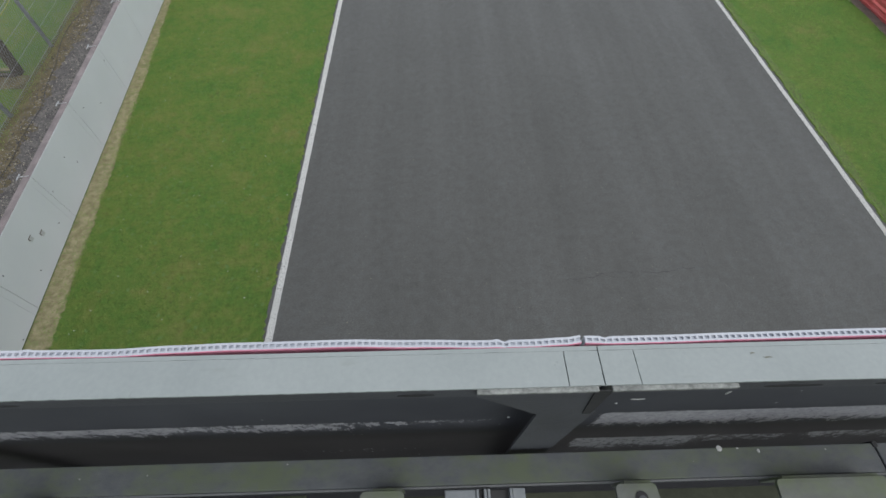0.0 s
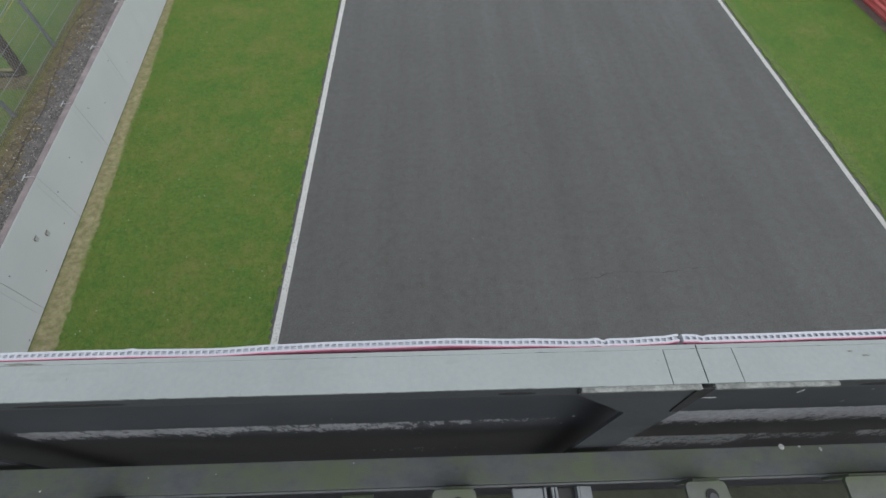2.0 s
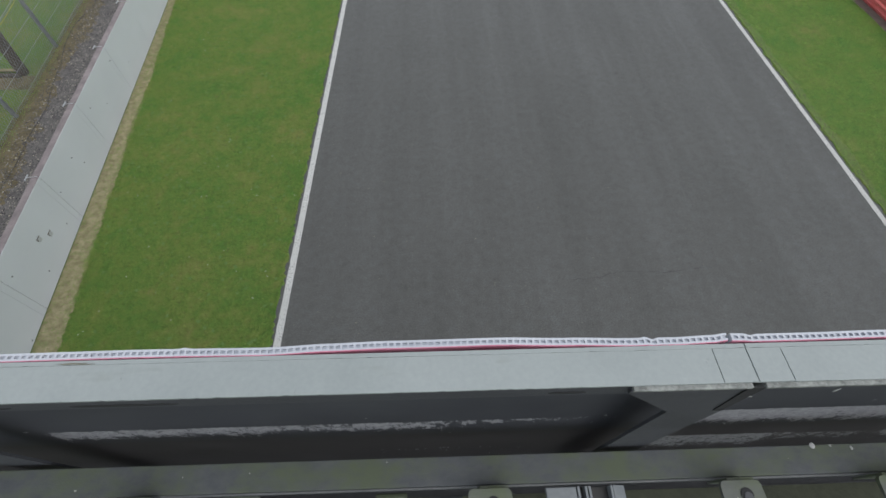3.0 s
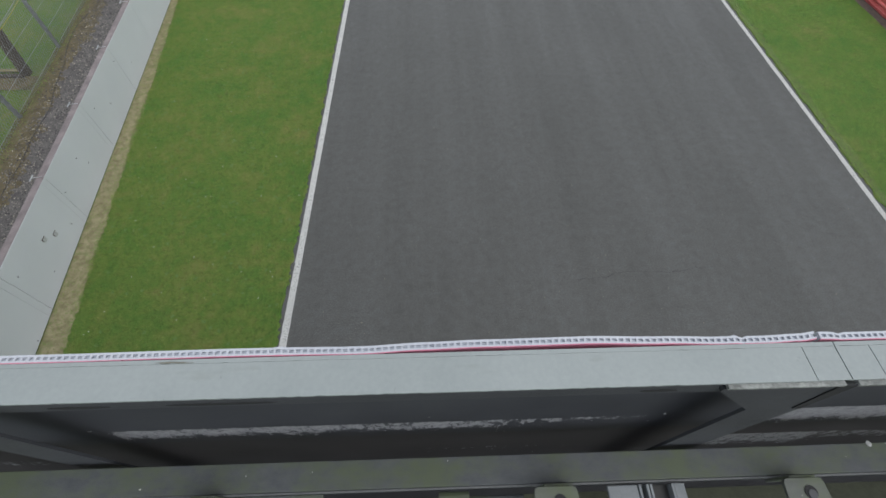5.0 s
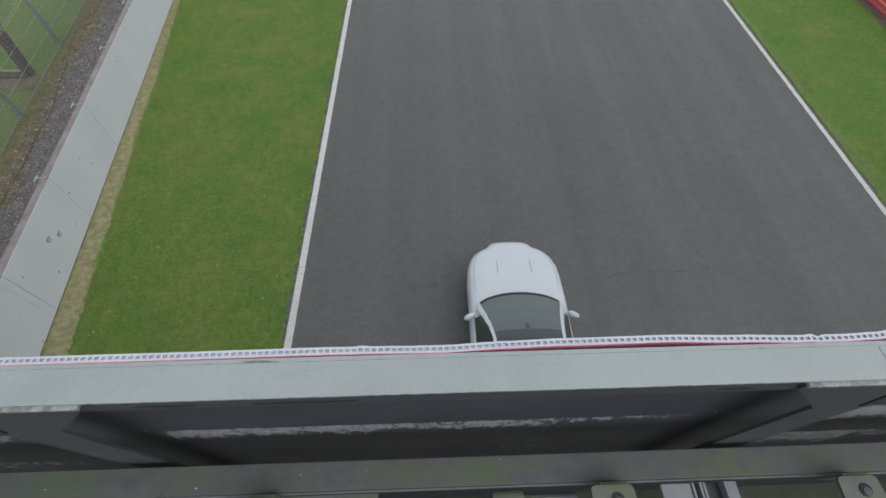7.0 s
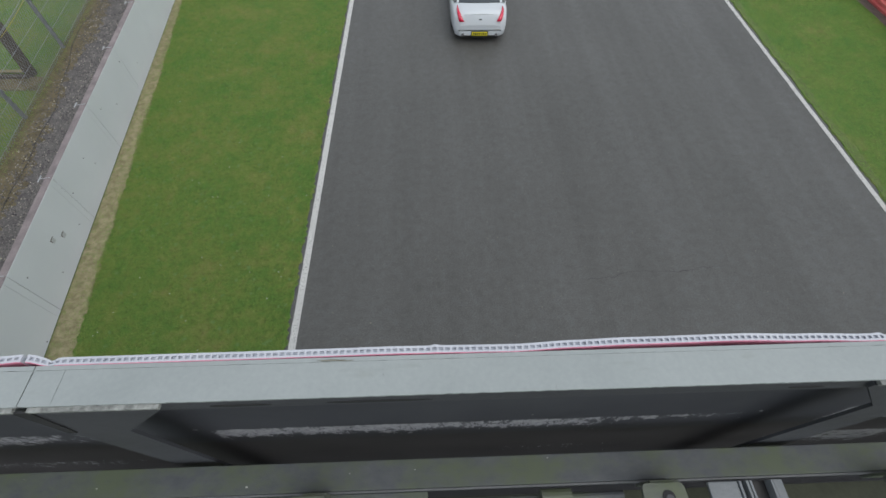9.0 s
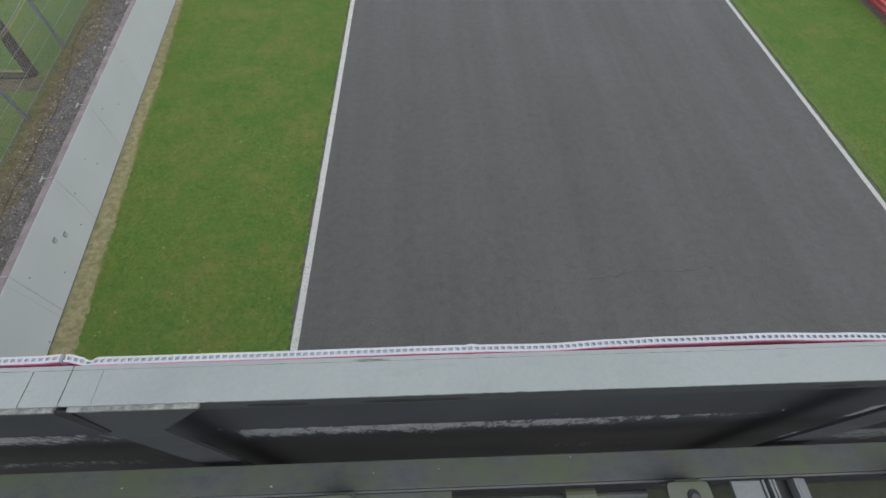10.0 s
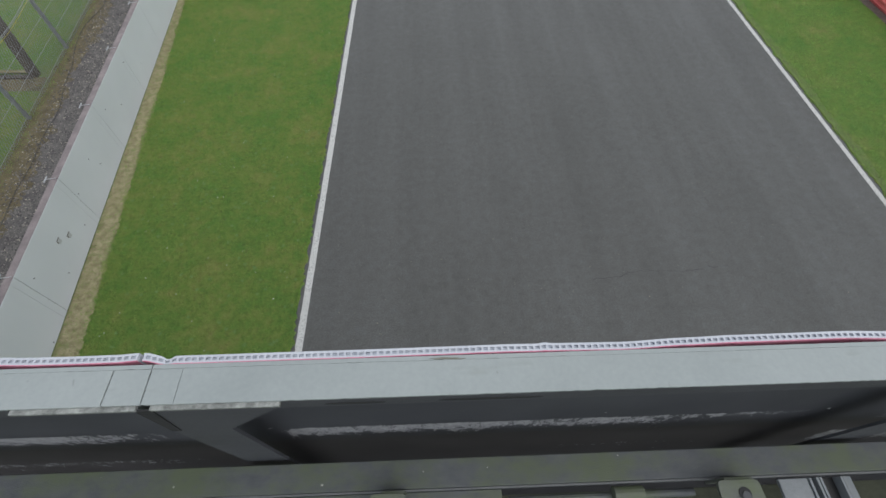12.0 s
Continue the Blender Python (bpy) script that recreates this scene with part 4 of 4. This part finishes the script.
def cabin_point(u, y):
    hw, z = lerp_rows(CABIN, y)
    crown = 0.055 - 0.025 * max(0.0, y - 0.3) if y > -1.2 else 0.04
    return Vector((u * hw, y + 0.50 * math.sqrt(max(0.0, 1 - u * u)) * max(0.0, (y - 0.2) / 1.1) - 0.10 * (1 - u * u) * max(0.0, (-1.1 - y) / 0.7), z - crown * u * u))


def cabin_patch(u0, u1, y0, y1, lift=0.0, nu=10, ny=14):
    bm = bmesh.new()
    g = [[bm.verts.new(cabin_point(u0 + (u1 - u0) * i / nu, y0 + (y1 - y0) * k / ny) + Vector((0, 0, lift))) for i in range(nu + 1)] for k in range(ny + 1)]
    for k in range(ny):
        for i in range(nu):
            bm.faces.new((g[k][i], g[k][i + 1], g[k + 1][i + 1], g[k + 1][i]))
    bm.normal_update()
    bmesh.ops.solidify(bm, geom=bm.faces[:], thickness=0.012)
    bm.normal_update()
    for e in bm.edges:
        if len(e.link_faces) == 2 and e.calc_face_angle(0.0) > 0.8:
            e.smooth = False
    return bm


def build_car():
    car = empty("saloon_car", pose(4.53, -45, 0))
    tagged(car, "white luxury saloon car with dark glass roof", "car")
    rows = []
    for i in range(131):
        y = -2.57 + 5.19 * i / 130
        w, zs, zc, zu = lerp_rows(BODY, y)
        rows.append((y, [(w * 0.80, zu), (w * 0.955, zu + 0.05), (w * 0.985, zu + 0.18), (w, (zu + zs) * 0.52), (w * 0.992, zs - 0.16), (w * 0.965, zs - 0.06), (w * 0.915, zs - 0.008), (w * 0.84, zs + (zc - zs) * 0.35), (w * 0.6, zs + (zc - zs) * 0.75), (w * 0.3, zc - 0.004), (0.0, zc)]))
    body = part("body", loft(rows), CAR_WHITE, car, "glossy white painted body", smooth=True)
    # bonnet creases, shut lines, boot lid
    for s in (-1, 1):
        bm = bmesh.new()
        last = None
        for i in range(9):
            y = 1.55 + i * 0.075
            x = s * (0.33 + (2.15 - y) * 0.02)
            w, zs, zc, zu = lerp_rows(BODY, y)
            p = Vector((x, y, zc - 0.002))
            if last is not None and i in (3, 4, 5, 6):
                tube(bm, last, p, 0.0035, 5)
            last = p
        part("bonnet_vent", bm, CAR_TRIM, body, "thin dark bonnet vent")
        bm = bmesh.new()
        last = None
        for i in range(16):
            y = 1.28 + i * 0.075
            w, zs, zc, zu = lerp_rows(BODY, y)
            p = Vector((s * w * 0.86, y, zs + (zc - zs) * 0.28 + 0.001))
            if last is not None:
                tube(bm, last, p, 0.004, 5)
            last = p
        part("shut_line", bm, GALVANISED, body, "thin grey bonnet shut line")
    # cabin: pillars and rails, glass, roof panel
    for s in (-1, 1):
        a, b = sorted((s * 0.915, s * 1.0))
        part("roof_rail", cabin_patch(a, b, -1.88, 0.905, 0.006, 6, 40), CAR_WHITE, car, "white pillar and roof rail", smooth=True)
    screen = part("windscreen", cabin_patch(-0.915, 0.915, 0.10, 0.90, 0.0, 24), SCREEN_GLASS, car, "dark glossy windscreen", smooth=True)
    part("lower_band", cabin_patch(-0.90, 0.90, 0.855, 0.899, 0.004, 24, 3), CAR_TRIM, screen, "black band along the foot of the windscreen", smooth=True)
    part("upper_band", cabin_patch(-0.90, 0.90, 0.10, 0.27, 0.003, 24, 3), CAR_GLASS, screen, "darker tinted band at the head of the windscreen", smooth=True)
    part("mirror_mount", cabin_patch(-0.05, 0.05, 0.25, 0.35, 0.005, 3, 3), SIDE_GLASS, screen, "black mount of the inner mirror", smooth=True)
    part("glass_roof", cabin_patch(-0.915, 0.915, -0.74, 0.115, -0.003), CAR_GLASS, car, "dark panoramic glass roof", smooth=True)
    part("roof_panel", cabin_patch(-0.915, 0.915, -1.215, -0.73, 0.004), CAR_WHITE, car, "white rear roof panel", smooth=True)
    part("rear_window", cabin_patch(-0.915, 0.915, -1.87, -1.21, 0.0), CAR_GLASS, car, "dark rear window", smooth=True)
    for s in (-1, 1):
        bm = bmesh.new()
        last = None
        for i in range(33):
            y = -1.86 + 2.58 * i / 32
            top = cabin_point(s, y) + Vector((0, 0, 0.004))
            w, zs, zc, zu = lerp_rows(BODY, y)
            low = Vector((s * min(w * 0.905, 0.858), y, zs + 0.022))
            cur = (bm.verts.new(top), bm.verts.new(low))
            if last:
                bm.faces.new((last[0], last[1], cur[1], cur[0]))
            last = cur
        part("side_window", bm, SIDE_GLASS, car, "dark side windows")
        bm = bmesh.new()
        last = None
        for i in range(33):
            y = -1.7 + 2.42 * i / 32
            w, zs, zc, zu = lerp_rows(BODY, y)
            p = Vector((s * 0.862, y, zs + 0.010))
            if last is not None:
                tube(bm, last, p, 0.009, 6)
            last = p
        part("window_trim", bm, CAR_TRIM, car, "black window trim")
        # door mirror on a short stalk
        bm = bmesh.new()
        bmesh.ops.create_icosphere(bm, subdivisions=3, radius=1.0, matrix=pose(s * 0.965, 0.735, 0.985, 0, s * 6, s * -24) @ Matrix.Diagonal((0.115, 0.055, 0.065, 1)))
        tube(bm, (s * 0.86, 0.77, 0.95), (s * 0.94, 0.74, 0.97), 0.025)
        part("door_mirror", bm, CAR_WHITE, car, "white door mirror", smooth=True)
        for y in (0.12, -0.88):
            part("door_handle", tube(bmesh.new(), (s * 0.955, y - 0.10, 0.78), (s * 0.955, y + 0.10, 0.78), 0.012, 8), CHROME, car, "chrome door handle")
        # tail lamp: an upright claw over the corner of the boot
        pts = [(0.735, -2.14, 1.000), (0.725, -2.32, 0.962), (0.685, -2.46, 0.885), (0.635, -2.545, 0.79), (0.590, -2.578, 0.715)]
        bm = bmesh.new()
        last = None
        for k, (x, y, z) in enumerate(pts):
            wdt = (0.012, 0.040, 0.062, 0.082, 0.088)[k]
            cur = [bm.verts.new((s * (x + wdt), y + 0.012, z + 0.012)), bm.verts.new((s * (x - wdt * 0.75), y - 0.006, z + 0.022))]
            if last:
                bm.faces.new((last[0], last[1], cur[1], cur[0]))
            last = cur
        bm.normal_update()
        bmesh.ops.solidify(bm, geom=bm.faces[:], thickness=0.03)
        bm.normal_update()
        part("tail_lamp", bm, TAIL_RED, car, "red claw-shaped tail lamp", smooth=True)
        bm = bmesh.new()
        bmesh.ops.create_icosphere(bm, subdivisions=3, radius=1.0, matrix=pose(s * 0.66, 2.27, 0.66, 0, 0, s * 38) @ Matrix.Diagonal((0.045, 0.13, 0.05, 1)))
        part("headlamp", bm, glass_material("headlamp_glass", (0.35, 0.37, 0.4), 0.08), car, "clear headlamp", smooth=True)
        part("exhaust", tube(bmesh.new(), (s * 0.56, -2.59, 0.30), (s * 0.56, -2.45, 0.30), 0.05, 14), CHROME, car, "bright exhaust tip")
    part("rear_diffuser", boxes((-0.62, 0.62, -2.55, -2.40, 0.17, 0.27), bevel=0.02), CAR_TRIM, car, "black lower rear bumper")
    part("front_grille", boxes((-0.36, 0.36, 2.535, 2.575, 0.34, 0.58), bevel=0.02), CAR_TRIM, car, "black front grille")
    part("underbody", boxes((-0.80, 0.80, -2.35, 2.30, 0.16, 0.32), bevel=0.02), CAR_TRIM, car)
    bm = boxes((-0.26, 0.26, -2.605, -2.585, 0.275, 0.395), bevel=0.004)
    part("plate_recess", boxes((-0.285, 0.285, -2.590, -2.50, 0.25, 0.412), bevel=0.01), CAR_TRIM, car, "black plate recess")
    plate = part("number_plate", bm, PLATE_YELLOW, car, "yellow rear number plate")
    for k in range(7):
        x = -0.205 + k * 0.062 + (0.02 if k > 3 else 0)
        part("plate_bar", boxes((x, x + 0.036, -2.609, -2.606, 0.300, 0.372)), CAR_TRIM, plate)
    bm = bmesh.new()
    last = None
    for i in range(21):
        x = -0.52 + 1.04 * i / 20
        p = Vector((x, -2.475 - 0.012 * (1 - (x / 0.52) ** 2), 0.918 - 0.02 * (x / 0.52) ** 2))
        if last is not None:
            tube(bm, last, p, 0.005, 5)
        last = p
    part("boot_crease", bm, CLIP_GREY, body, "thin grey crease across the boot lid")
    part("badge", boxes((-0.05, 0.05, -2.575, -2.555, 0.78, 0.82), bevel=0.006), CHROME, car, "small chrome badge")
    fin = prism([(-0.015, 1.405), (0.015, 1.405), (0.006, 1.45), (-0.006, 1.45)], -1.12, -0.98)
    part("roof_aerial", fin, CAR_WHITE, car, "white shark-fin aerial")
    wheels = []
    for x in (-0.79, 0.79):
        for y in (-1.52, 1.51):
            tyre = tube(bmesh.new(), (-0.125, 0, 0), (0.125, 0, 0), 0.355, 40)
            bmesh.ops.bevel(tyre, geom=[e for e in tyre.edges if abs(e.verts[0].co.x - e.verts[1].co.x) < 1e-4], offset=0.03, segments=2, affect="EDGES")
            wheel = part("wheel", tyre, TYRE, car, "black tyre on a silver wheel")
            wheel.location = (x, y, 0.355)
            s = 1 if x > 0 else -1
            bm = bmesh.new()
            for k in range(10):
                a = k * math.pi / 5
                tube(bm, (s * 0.128, 0, 0), (s * 0.128, 0.23 * math.cos(a), 0.23 * math.sin(a)), 0.018, 6)
            part("rim", bm, CHROME, wheel, "silver spoked rim")
            wheels.append((wheel, x, y))
            part("wheel_arch", boxes((min(s * 0.70, s * 0.932), max(s * 0.70, s * 0.932), y - 0.36, y + 0.36, 0.2, 0.42), bevel=0.03), CAR_TRIM, car, "dark wheel arch")
    return car, wheels


build_ground()
build_cracks()
build_wall()
build_fence()
build_far_barrier()
build_bridge()
for bay_number in (-1, 0, 1):
    build_parapet(bay_number)
plain_bay = build_parapet(2)
for k in list(range(-11, -3)) + list(range(1, 15)):
    copy_thing(plain_bay, SKEW @ pose(PITCH * k, 0, 0))
build_post(JOINT0, 1)
build_post(JOINT0 + PITCH, -1)
for start, end in ((-0.175, 2.300), (2.306, 3.551)):
    build_board(start, end)
long_board = build_board(3.556, 6.045)
for k in (-8, -6, -4, 2, 4, 6, 8, 10, 12):
    copy_thing(long_board, SKEW @ pose(PITCH * k, 0, 0))
for smear in ((2.700, 0.2872, 0.034, 0.0020), (2.716, 0.2863, 0.024, 0.0010), (3.770, 0.2765, 0.006, 0.0016), (3.788, 0.2705, 0.010, 0.0014)):
    build_scuff(*smear)
build_droppings()
build_lower_rail()
CAR, WHEELS = build_car()
build_stones()
build_grass()

CAR_SPEED = 6.935


def car_y(t):
    return 2.77 + CAR_SPEED * (t - 7.0)


def motions():
    # the car drives out from under the bridge and away along the track
    walk(CAR, [(t, pose(4.545 - 0.012 * (t - 7.0), car_y(t), 0, 0, 0, 0)) for t in (0.0, 6.0, 7.0, 8.0, 9.0, 10.0, 12.0)])
    for wheel, x, y in WHEELS:
        rows = []
        for k in range(241):
            t = k * 0.05
            rows.append((t, pose(x, y, 0.355, -math.degrees((car_y(t) - car_y(0)) / 0.355))))
        walk(wheel, rows)


motions()
